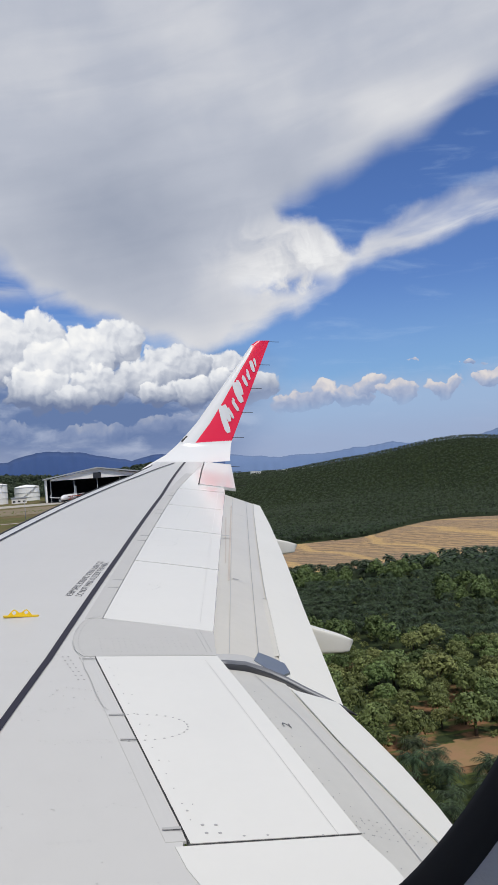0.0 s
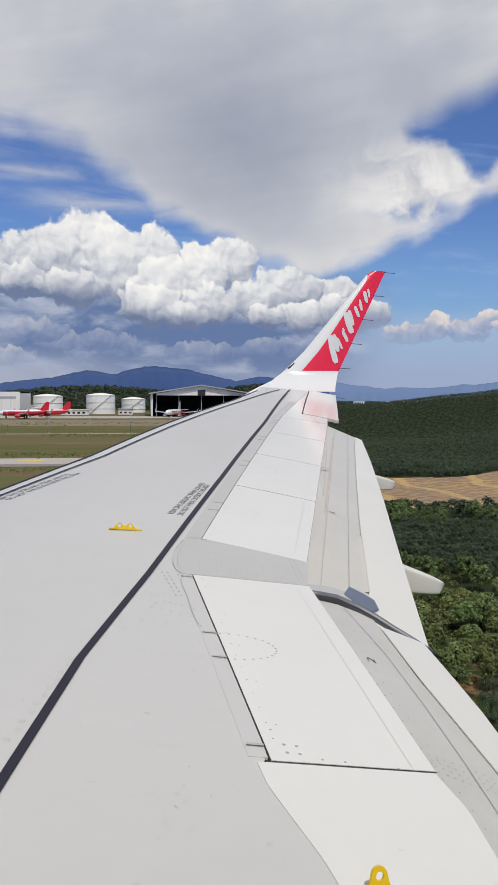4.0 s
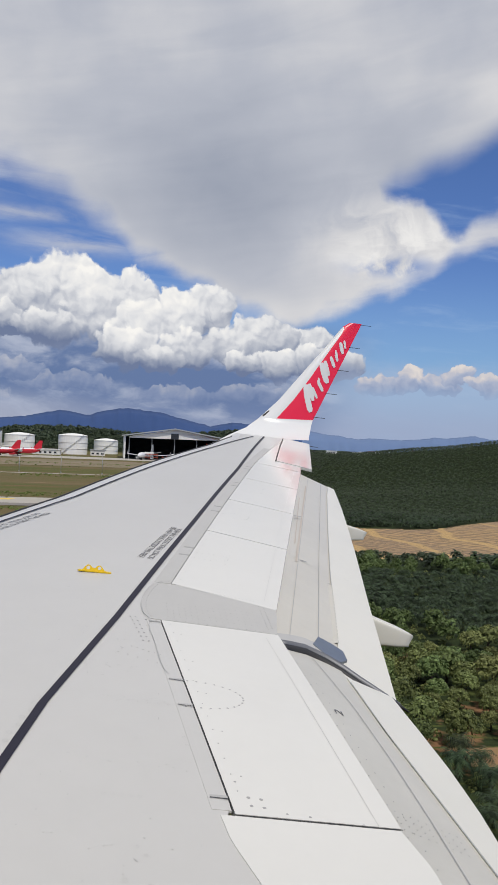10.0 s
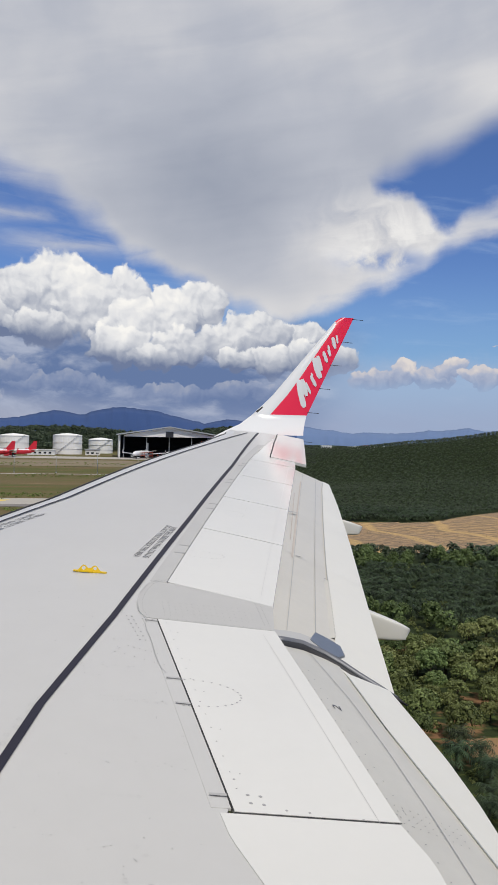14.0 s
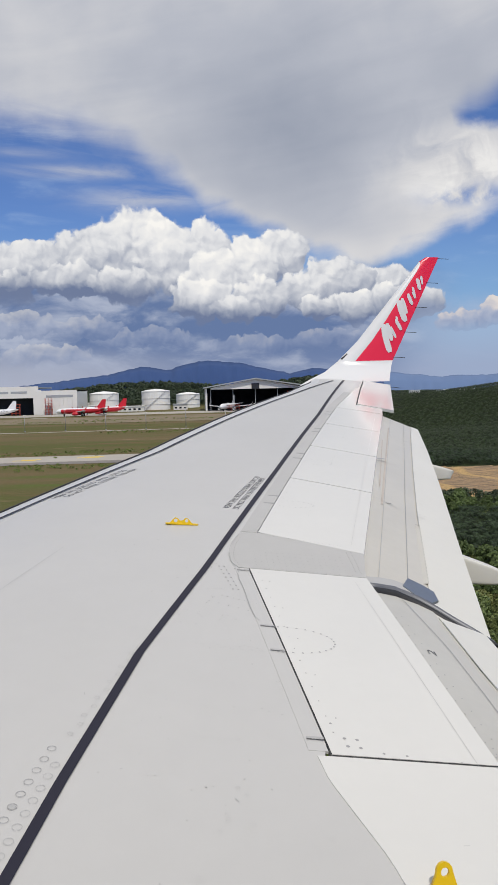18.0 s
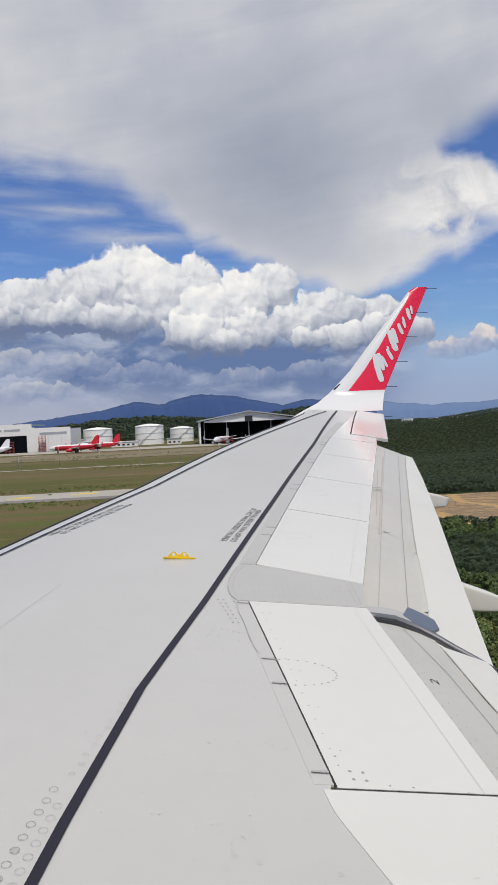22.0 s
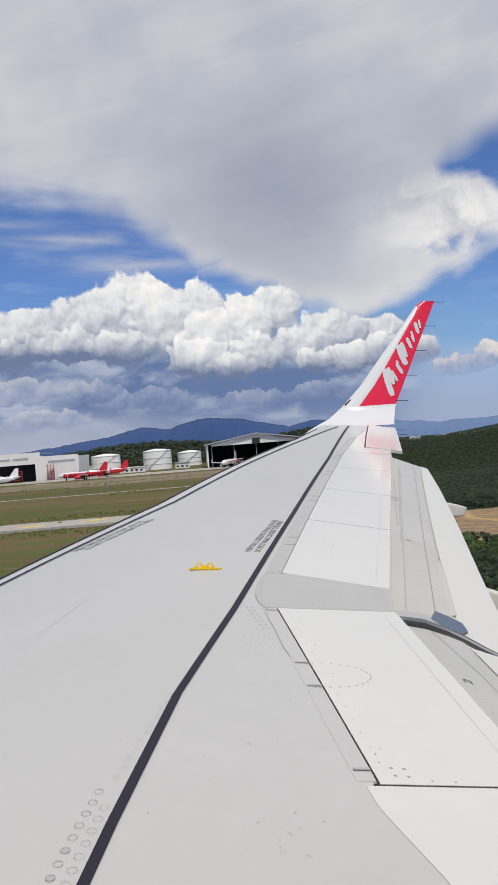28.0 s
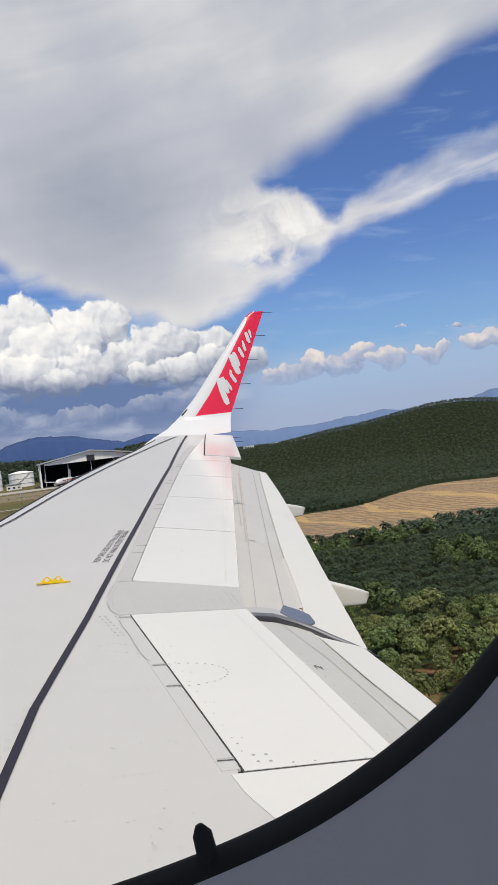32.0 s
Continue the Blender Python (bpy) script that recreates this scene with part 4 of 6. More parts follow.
# faint scuffs and dust specks on the paint
SCUFF = material("paint_scuff", (0.40, 0.40, 0.395), 0.6, 0, 0.2, 30.0)
for _ in range(26):
    x, y = rd.uniform(-0.55, 0.25), rd.uniform(2.4, 5.2)
    if x + 0.08 < skin_rear(y):
        a, ln = rd.uniform(0, 3.1), rd.uniform(0.006, 0.022)
        band("paint_scuff", [(x, y), (x + ln * math.cos(a), y + 0.0001 + ln * abs(math.sin(a)))], 0.0011, 0.004, SCUFF, wing)
# an old sanded line and small rows of stains across the skin
band("paint_scuff", [(-1.071, 4.432), (-0.83, 5.077)], 0.0010, 0.004, SCUFF, wing)
stain = random.Random(17)
FAINT = material("faint_stain", (0.50, 0.50, 0.49), 0.6, 0, 0.2, 30.0)
for y0, x0, x1, n in ((3.82, -0.02, 0.33, 9), (4.12, -0.16, 0.20, 8), (3.33, -0.10, 0.40, 9), (2.86, -0.30, 0.36, 8), (4.46, -0.10, 0.16, 6)):
    for i in range(n):
        x = x0 + (x1 - x0) * (i + stain.uniform(-0.9, 0.9)) / n
        if x + 0.05 < skin_rear(y0):
            dots("screw", [(x, y0 + stain.uniform(-0.03, 0.03))], stain.choice((0.002, 0.0028, 0.0034)), FAINT, wing, 0.004)
dots("ring", [(0.42, 2.62), (0.08, 2.68), (0.16, 2.66), (-0.02, 2.42), (0.30, 2.30)], 0.010, FAINT, wing, 0.004, "faint ring of an old fastener", 0.0012)
for x, y in ((0.86, 2.62),):
    band("paint_scuff", [(x, y), (x + 0.022, y + 0.003)], 0.0009, 0.005, SCUFF, wing)

# ---------------------------------------------------------------- cabin wall with its window
cabin = holder("cabin_wall", (0, 0.3, UP), "dim grey cabin side wall round an oval window", "cabin wall")
RIM = ((0.20, -0.062), (0.245, 0.0), (0.27, 0.10), (0.27, 0.22), (0.22, 0.31), (0.10, 0.35), (-0.1, 0.35), (-0.35, 0.34), (-0.52, 0.25), (-0.56, 0.05),
       (-0.52, -0.15), (-0.40, -0.25), (-0.28, -0.270), (-0.19, -0.270), (-0.11, -0.263), (-0.05, -0.249), (0.01, -0.222), (0.045, -0.196), (0.08, -0.170), (0.11, -0.153), (0.14, -0.137), (0.166, -0.114), (0.183, -0.090))


def oval(grow, n=6):
    """The window's rounded outline, anticlockwise, through the points of its rim, widened by grow."""
    pts, m = [], len(RIM)
    for i in range(m):
        p0, p1, p2, p3 = (Vector(RIM[(i + j) % m]) for j in (-1, 0, 1, 2))
        for j in range(n):
            t = j / n
            p = 0.5 * (2 * p1 + (p2 - p0) * t + (2 * p0 - 5 * p1 + 4 * p2 - p3) * t ** 2 + (3 * p1 - p0 - 3 * p2 + p3) * t ** 3)
            d = 0.5 * ((p2 - p0) + 2 * (2 * p0 - 5 * p1 + 4 * p2 - p3) * t + 3 * (3 * p1 - p0 - 3 * p2 + p3) * t ** 2).normalized()
            pts.append((p.x + 2 * d.y * grow, p.y - 2 * d.x * grow))
    return pts


def rings_of(levels, name, mat, parent, label):
    """A sleeve through outlines (grow, y)."""
    vs, fs = [], []
    n = len(oval(0))
    for grow, y in levels:
        vs += [(x, y, z + UP) for x, z in oval(grow)]
    for j in range(len(levels) - 1):
        for i in range(n):
            i2 = (i + 1) % n
            fs.append((j * n + i, j * n + i2, (j + 1) * n + i2, (j + 1) * n + i))
    return mesh(name, vs, fs, mat, parent, label, True)


rings_of([(0.006, 0.281), (0.004, 0.282), (0.0015, 0.286), (0.0, 0.291), (0.0, 0.294), (0.010, 0.302), (0.06, 0.306)], "window_seal", SEAL, cabin, "black rubber window seal")
rings_of([(0.16, 0.20), (0.12, 0.216), (0.085, 0.236), (0.05, 0.260), (0.0057, 0.2815)], "window_surround", CABIN, cabin, "grey plastic window surround")
tube("seal_tab", [(-0.115, 0.290, UP - 0.274), (-0.115, 0.290, UP - 0.262), (-0.116, 0.290, UP - 0.254), (-0.117, 0.290, UP - 0.250)], [0.007, 0.0048, 0.0045, 0.002], SEAL, cabin, "small dark tab on the window seal")


def shell():
    """The cabin lining and the fuselage skin outside it: a tube along x with the window's bay cut out."""
    vs, fs = [], []
    ring = oval(0.16)
    n = len(ring)
    vs += [(x, 0.20, z + UP) for x, z in ring]
    box = [(max(-0.9, min(0.9, x * 6)), max(-0.8, min(0.9, z * 6))) for x, z in ring]
    vs += [(x, 0.20, z + UP) for x, z in box]
    fs += [(i, (i + 1) % n, n + (i + 1) % n, n + i) for i in range(n)]
    return mesh("lining", vs, fs, CABIN, cabin, "dim grey cabin side lining", True)


shell()


def hull():
    vs, fs = [], []
    n = 84
    a0, a1 = radians(24), radians(336)               # open towards the window's bay
    for x in (-7.0, 7.0):
        for i in range(n + 1):
            a = a0 + (a1 - a0) * i / n
            vs.append((x, -1.75 + 2.1 * math.cos(a), UP - 0.05 + 2.0 * math.sin(a)))
    for i in range(n):
        if not 30 <= i <= 53:                        # one open slot, unseen, added to let daylight brighten the lining
            fs.append((i, i + 1, n + 2 + i, n + 1 + i))
    fs += [tuple(range(n + 1)), tuple(reversed(range(n + 1, 2 * n + 2)))]
    y0, z0, z1 = -1.75 + 2.1 * math.cos(a0), UP - 0.05 + 2.0 * math.sin(a0), UP - 0.05 + 2.0 * math.sin(a1)
    for xa, xb in ((-7.0, -0.9), (0.9, 7.0)):
        i0 = len(vs)
        vs += [(xa, y0, z0), (xb, y0, z0), (xb, 0.2, UP), (xa, 0.2, UP), (xb, y0, z1), (xa, y0, z1)]
        fs += [(i0, i0 + 1, i0 + 2, i0 + 3), (i0 + 3, i0 + 2, i0 + 4, i0 + 5)]
    i0 = len(vs)
    vs += [(-0.9, y0, z0), (0.9, y0, z0), (0.9, 0.2, UP + 0.9), (-0.9, 0.2, UP + 0.9), (-0.9, y0, z1), (0.9, y0, z1), (0.9, 0.2, UP - 0.8), (-0.9, 0.2, UP - 0.8)]
    fs += [(i0, i0 + 1, i0 + 2, i0 + 3), (i0 + 4, i0 + 5, i0 + 6, i0 + 7)]
    vs += [(-0.9, 0.2, UP), (0.9, 0.2, UP)]
    fs += [(i0, i0 + 3, i0 + 7, i0 + 4), (i0 + 1, i0 + 2, i0 + 6, i0 + 5)]
    return tagged(mesh("fuselage_shell", vs, fs, TIPWHITE, None, "", True), "white rounded fuselage shell round the cabin, slotted on its far side", "fuselage", kind="structure")


hull()

# ---------------------------------------------------------------- ground


def smooth(a, b, x):
    t = min(1.0, max(0.0, (x - a) / (b - a)))
    return t * t * (3 - 2 * t)


def land(x, y):
    """Height of the ground: the airfield lies level, the valley with the palms lies lower, low hills behind."""
    s = x - 0.15 * y
    d = math.hypot(x, y)
    z = -60.0 * smooth(-4, 18, s) * smooth(-120, 10, y)
    z *= 1 - 0.75 * smooth(1300, 3000, d)
    z += 84 * math.exp(-(((x - 860) / 330) ** 2 + ((y - 1450) / 260) ** 2)) + 40 * math.exp(-(((x - 400) / 340) ** 2 + ((y - 1560) / 230) ** 2)) + 14 * noise.noise((x * 0.0032, y * 0.0022, 6.0)) * smooth(60, 300, s) * smooth(700, 1200, y)
    z += 7 * noise.noise((x * 0.005, y * 0.005, 2.0)) * smooth(30, 200, s)
    z += 20 * math.exp(-(((x + 70) / 150) ** 2 + ((y - 980) / 120) ** 2))
    z += 16 * math.exp(-(((x - 130) / 160) ** 2 + ((y - 1150) / 150) ** 2))
    z += 14 * math.exp(-(((x + 420) / 260) ** 2 + ((y - 1350) / 200) ** 2))
    return z


def ground_material():
    mat = bpy.data.materials.new("airfield_ground")
    mat.use_nodes = True
    n = Net(mat.node_tree)
    b = mat.node_tree.nodes["Principled BSDF"]
    at = n.node("ShaderNodeTexCoord").outputs["Object"]
    sp = n.node("ShaderNodeSeparateXYZ")
    n.put(sp.inputs[0], at)
    stretched = n.node("ShaderNodeVectorMath", operation="MULTIPLY")
    n.put(stretched.inputs[0], at)
    stretched.inputs[1].default_value = (0.22, 1.0, 1.0)
    big = n.noise(stretched.outputs[0], 0.022, 7, 0.6)
    mid = n.noise(stretched.outputs[0], 0.12, 6, 0.65)
    small = n.noise(at, 1.3, 5, 0.65)
    c = n.mix(n.step(big, 0.38, 0.62), (0.098, 0.100, 0.033, 1), (0.145, 0.112, 0.055, 1))
    c = n.mix(n.m("MULTIPLY", n.step(mid, 0.52, 0.70), 0.75), c, (0.17, 0.105, 0.058, 1))
    bald = n.noise(stretched.outputs[0], 0.055, 5, 0.7, 0.6)
    c = n.mix(n.m("MULTIPLY", n.step(bald, 0.62, 0.70), 0.8), c, (0.30, 0.21, 0.13, 1))
    c = n.mix(n.m("MULTIPLY", n.step(mid, 0.46, 0.30), 0.7), c, (0.085, 0.130, 0.026, 1))
    v = n.m("MULTIPLY_ADD", small, 0.7, 0.65)
    c = n.mix(1.0, c, n.vec(v, v, v), "MULTIPLY")
    wild = n.m("MAXIMUM", n.step(n.m("SUBTRACT", sp.outputs[0], n.m("MULTIPLY", sp.outputs[1], 0.15)), -3.0, 8.0), n.step(sp.outputs[1], 760.0, 840.0))
    scrub = n.mix(n.step(mid, 0.4, 0.65), (0.020, 0.030, 0.014, 1), (0.035, 0.048, 0.018, 1))
    near = n.step(n.m("ADD", sp.outputs[1], n.m("MULTIPLY", n.noise(at, 0.01, 3, 0.5), 200.0)), 480.0, 330.0)
    scrub = n.mix(n.m("MULTIPLY", near, n.step(n.noise(at, 0.045, 5, 0.6), 0.54, 0.62)), scrub, (0.23, 0.125, 0.065, 1))
    scrub = n.mix(n.m("MULTIPLY", near, n.step(mid, 0.50, 0.40)), scrub, (0.085, 0.105, 0.030, 1))
    c = n.mix(wild, c, scrub)
    n.put(b.inputs["Base Color"], c)
    b.inputs["Roughness"].default_value = 0.95
    b.inputs["Specular IOR Level"].default_value = 0.1
    bn = n.node("ShaderNodeBump")
    bn.inputs["Strength"].default_value, bn.inputs["Distance"].default_value = 0.5, 0.3
    n.put(bn.inputs["Height"], small)
    n.put(b.inputs["Normal"], bn.outputs[0])
    return mat


GROUND = ground_material()
CONCRETE = material("taxiway_concrete", (0.40, 0.37, 0.32), 0.9, 0, 0.25, 0.05, 0.2, 4.0)
ASPHALT = material("worn_asphalt", (0.20, 0.18, 0.16), 0.9, 0, 0.3, 0.08, 0.2, 4.0)
def soil_material():
    """Cleared soil with heaped rows of dry fronds and pale tracks between them."""
    mat = bpy.data.materials.new("cleared_soil")
    mat.use_nodes = True
    n = Net(mat.node_tree)
    b = mat.node_tree.nodes["Principled BSDF"]
    at = n.node("ShaderNodeTexCoord").outputs["Object"]
    big, mid, small = n.noise(at, 0.012, 5, 0.6), n.noise(at, 0.09, 6, 0.65), n.noise(at, 0.9, 4, 0.7)
    rows = n.node("ShaderNodeTexWave", wave_type="BANDS", bands_direction="DIAGONAL")
    n.put(rows.inputs["Vector"], at)
    rows.inputs["Scale"].default_value, rows.inputs["Distortion"].default_value = 0.042, 7.0
    rows.inputs["Detail"].default_value, rows.inputs["Detail Scale"].default_value = 4.0, 1.6
    tracks = n.node("ShaderNodeTexWave", wave_type="BANDS", bands_direction="X")
    n.put(tracks.inputs["Vector"], at)
    tracks.inputs["Scale"].default_value, tracks.inputs["Distortion"].default_value, tracks.inputs["Detail"].default_value = 0.0045, 5.0, 3.0
    c = n.mix(n.step(big, 0.42, 0.6), (0.30, 0.195, 0.115, 1), (0.37, 0.235, 0.115, 1))
    f = n.m("ADD", n.m("MULTIPLY", rows.outputs["Fac"], 0.6), n.m("MULTIPLY", mid, 0.5))
    c = n.mix(n.m("MULTIPLY", n.step(f, 0.48, 0.72), 0.75), c, (0.17, 0.125, 0.075, 1))
    c = n.mix(n.m("MULTIPLY", n.step(f, 0.44, 0.22), 0.55), c, (0.44, 0.30, 0.13, 1))
    c = n.mix(n.m("MULTIPLY", n.step(tracks.outputs["Fac"], 0.90, 0.985), 0.75), c, (0.50, 0.33, 0.13, 1))
    v = n.m("MULTIPLY_ADD", small, 1.8, 0.1)
    c = n.mix(1.0, c, n.vec(v, v, v), "MULTIPLY")
    n.put(b.inputs["Base Color"], c)
    b.inputs["Roughness"].default_value = 0.95
    bn = n.node("ShaderNodeBump")
    bn.inputs["Strength"].default_value, bn.inputs["Distance"].default_value = 0.8, 0.5
    n.put(bn.inputs["Height"], n.m("ADD", f, small))
    n.put(b.inputs["Normal"], bn.outputs[0])
    return mat


SOIL = soil_material()
REDSOIL = material("red_earth", (0.30, 0.17, 0.085), 0.95, 0, 0.35, 0.08, 0.6, 0.8, second=(0.22, 0.15, 0.06))
BROWNSOIL = material("brown_earth", (0.24, 0.18, 0.115), 0.95, 0, 0.6, 0.05, 0.8, 0.6, second=(0.14, 0.125, 0.055), detail=9)
# the blue of distant haze is put into both ridge colours
HAZE_RIDGE = material("far_ridge_haze_blue", (0.036, 0.074, 0.19), 1.0, 0, 0.12, 0.002)
HAZE_RIDGE2 = material("farther_ridge_haze_blue", (0.125, 0.19, 0.33), 1.0, 0, 0.1, 0.004)
PALM = material("palm_fronds", (0.040, 0.055, 0.030), 0.6, 0, 0.7, 0.03, per_piece=0.8)
LEAF = material("broad_leaves", (0.128, 0.150, 0.058), 0.6, 0, 0.9, 0.11, per_piece=0.45)
for m in (PALM, LEAF):
    m.node_tree.nodes["Principled BSDF"].inputs["Specular IOR Level"].default_value = 0.15
WOODS = material("far_wood_leaves", (0.040, 0.060, 0.028), 0.7, 0, 0.7, 0.05, per_piece=0.4)
def own_shade(mat, spread):
    """Let each tree of this leaf have a shade and a warmth of its own."""
    n = Net(mat.node_tree)
    b = mat.node_tree.nodes["Principled BSDF"]
    was = b.inputs["Base Color"].links[0].from_socket
    r = n.node("ShaderNodeObjectInfo").outputs["Random"]
    v = n.m("MULTIPLY_ADD", n.m("SUBTRACT", r, 0.5), 2 * spread, 1.0)
    warm = n.m("MULTIPLY_ADD", n.m("FRACT", n.m("MULTIPLY", r, 7.3)), 0.28, 0.80)
    n.put(b.inputs["Base Color"], n.mix(1.0, was, n.vec(n.m("MULTIPLY", v, warm), v, n.m("MULTIPLY", v, 0.9)), "MULTIPLY"))


own_shade(LEAF, 0.42)
own_shade(PALM, 0.12)
BARK = material("palm_bark", (0.075, 0.055, 0.038), 0.95, 0, 0.4, 2.0, 0.5, 8.0)


def ground():
    vs, fs = [], []
    rs = [0, 4, 12] + [25 * 1.05 ** i for i in range(109)]
    rs = [r for r in rs if r < 4800] + [4900]
    n = 300
    for r in rs:
        for i in range(n):
            a = 2 * math.pi * i / n
            x, y = r * math.sin(a), r * math.cos(a)
            vs.append((x, y, land(x, y)))
    for j in range(len(rs) - 1):
        for i in range(n):
            i2 = (i + 1) % n
            fs.append((j * n + i, (j + 1) * n + i, (j + 1) * n + i2, j * n + i2))
    return tagged(mesh("ground", vs, fs, GROUND, None, "", True), "green and brown airfield grass and dark valley scrub", "ground", kind="structure")


ground()


def patch(name, outline, lift, mat, label, category, cell=6.0, kind="structure"):
    """A sheet of another surface that lies on the ground inside an outline given as a test of (x, y) over a box."""
    (xa, ya, xb, yb), inside = outline
    nx, ny = int((xb - xa) / cell), int((yb - ya) / cell)
    idx, vs, fs = {}, [], []

    def at(i, j):
        if (i, j) not in idx:
            x, y = xa + i * cell, ya + j * cell
            idx[i, j] = len(vs)
            vs.append((x, y, land(x, y) + lift))
        return idx[i, j]

    for i in range(nx):
        for j in range(ny):
            x, y = xa + (i + 0.5) * cell, ya + (j + 0.5) * cell
            if inside(x, y):
                fs.append((at(i, j), at(i + 1, j), at(i + 1, j + 1), at(i, j + 1)))
    return tagged(mesh(name, vs, fs, mat, None, "", True), label, category, kind=kind)


def strip(name, pts, half, lift, mat, label, category):
    vs, fs = [], []
    dense = []
    for (xa, ya), (xb, yb) in zip(pts, pts[1:]):
        m = max(1, int(math.hypot(xb - xa, yb - ya) / 12))
        dense += [(xa + (xb - xa) * i / m, ya + (yb - ya) * i / m) for i in range(m)]
    dense.append(pts[-1])
    for i, (x, y) in enumerate(dense):
        a, b = dense[max(0, i - 1)], dense[min(len(dense) - 1, i + 1)]
        t = Vector((b[0] - a[0], b[1] - a[1])).normalized()
        for s in (-half, half):
            px, py = x + t.y * s, y - t.x * s
            vs.append((px, py, land(px, py) + lift))
    for i in range(len(dense) - 1):
        fs.append((2 * i, 2 * i + 1, 2 * i + 3, 2 * i + 2))
    return tagged(mesh(name, vs, fs, mat, None, "", True), label, category, kind="structure")


def wavy(x, y, s):
    return noise.noise((x * s, y * s, 3.3))


def clear_plot(x, y, edge=0.0):
    lo, hi = 550 + 70 * wavy(x, y, 0.0075), 800 + 110 * wavy(x + 300, y, 0.0065)
    return lo - edge < y < hi + edge and x - 0.15 * y > 40 - edge and x < 560


strip("taxiway", [(-900, 205), (-60, 205), (40, 205)], 9.0, 0.06, CONCRETE, "pale concrete taxiway across the grass", "taxiway")
strip("taxiway_shoulder", [(-900, 192.5), (-60, 192.5), (36, 192.5)], 3.4, 0.05, ASPHALT, "dark worn taxiway shoulder", "taxiway")
strip("service_road", [(-900, 345), (-80, 350), (60, 352)], 2.2, 0.06, CONCRETE, "narrow pale service road", "road")
strip("link_road", [(-150, 352), (-105, 560)], 6.0, 0.09, CONCRETE, "pale link road to the apron", "road")
patch("apron", ((-420, 560, 70, 650), lambda x, y: y > 585 and x < 60), 0.07, CONCRETE, "pale concrete apron before the hangars", "apron", 10)
patch("earth_bank", ((-330, 410, 40, 575), lambda x, y: 438 + 26 * wavy(x, y, 0.012) < y < 552 + 16 * wavy(x, y, 0.03) and x > -320), 0.12, BROWNSOIL, "bare brown earth heaps before the tanks", "earth", 5)
patch("clearing", ((100, 450, 570, 930), lambda x, y: clear_plot(x, y)), 0.3, SOIL, "sandy brown cleared plot among the palms", "clearing", 6)
patch("bare_plot", ((60, 130, 160, 250), lambda x, y: math.hypot((x - 106) / 17, (y - 190) / 8) < 1 + 0.5 * wavy(x, y, 0.12)), 0.2, REDSOIL, "reddish bare earth between the bushes", "clearing", 2)
patch("cleared_hillside", ((-20, 860, 330, 1320), lambda x, y: ((x - 140) / 120) ** 2 + ((y - 1080) / 140) ** 2 < 1 + 0.3 * wavy(x, y, 0.01)), 0.4, SOIL, "brown terraced hillside cleared for planting", "clearing", 8)


def ridge(name, d, a0, a1, tops, mat, label, seed):
    vs, fs = [], []
    n = 700
    line = [(e, b) for b, e in tops]
    for i in range(n + 1):
        a = a0 + (a1 - a0) * i / n
        h = lerp(line, a) + 0.12 * noise.noise((a * 0.8, seed, 0)) + 0.05 * noise.noise((a * 2.7, seed, 4)) + 0.02 * noise.noise((a * 9, seed, 7)) + 0.012 * noise.noise((a * 31, seed, 9))
        x, y = d * math.sin(radians(a)), d * math.cos(radians(a))
        for j, (f, back) in enumerate(((0, 1.0), (0.3, 1.012), (0.55, 1.02), (0.8, 1.03), (1.0, 1.04), (0.0, 1.06))):
            jag = 1 + 0.004 * noise.noise((a * 2.0, j * 1.7, seed)) if 0 < j < 4 else 1
            vs.append((x * back * jag, y * back * jag, UP + d * back * math.tan(radians(max(0.05, h))) * f if f > 0 else -20))
    for i in range(n):
        for j in range(5):
            fs.append((6 * i + j, 6 * i + 6 + j, 6 * i + 7 + j, 6 * i + 1 + j))
    return tagged(mesh(name, vs, fs, mat, None, "", True), label, "mountains", kind="structure")


ridge("backdrop_mountains", 4200, -30, 13, [(-30, 0.4), (-13, 0.45), (-9.4, 0.85), (-6, 1.25), (-3.8, 1.75), (-2, 1.5), (-0.2, 1.95), (1.6, 2.05), (3.2, 1.8), (5, 1.4), (6.6, 1.05), (8, 1.35), (9.5, 1.3), (13, 0.6)], HAZE_RIDGE, "forested mountains far behind the airfield, painted haze blue", 1)
ridge("backdrop_hills", 4450, 4, 60, [(4, 0.2), (8, 1.1), (12, 1.2), (16, 0.6), (20, 0.6), (24.6, 1.0), (27, 0.8), (29, 0.8), (32, 1.4), (60, 0.8)], HAZE_RIDGE2, "distant hills painted pale haze blue", 2)

# ---------------------------------------------------------------- airfield buildings
CLAD = material("white_cladding", (0.74, 0.73, 0.69), 0.55, 0, 0.06, 0.15, 0.05, 2.0)
CLADGREY = material("grey_cladding", (0.33, 0.35, 0.37), 0.6, 0, 0.1, 0.15)
# near-black, so the shade within the hangars is painted in
INNER_SHADE = material("hangar_inner_shade", (0.025, 0.028, 0.036), 0.9, 0, 0.2, 0.2)
TANKPAINT = material("tank_white_paint", (0.84, 0.83, 0.79), 0.5, 0, 0.06, 0.2)
REDSTEEL = material("red_scaffold_paint", (0.42, 0.07, 0.035), 0.6, 0, 0.2, 0.5)
POLE = material("galvanised_pole", (0.36, 0.37, 0.38), 0.5, 0.4, 0.1, 1.0)
SIGNGREY = material("sign_grey", (0.36, 0.38, 0.40), 0.6, 0, 0.1, 1.0)
JETWHITE = material("airliner_white_paint", (0.78, 0.78, 0.78), 0.3, 0, 0.04, 0.4)
JETRED = material("airliner_red_paint", (0.58, 0.02, 0.035), 0.35, 0, 0.06, 0.4)
GLASSDARK = material("dark_window", (0.02, 0.025, 0.03), 0.15, 0, 0.1, 2.0)
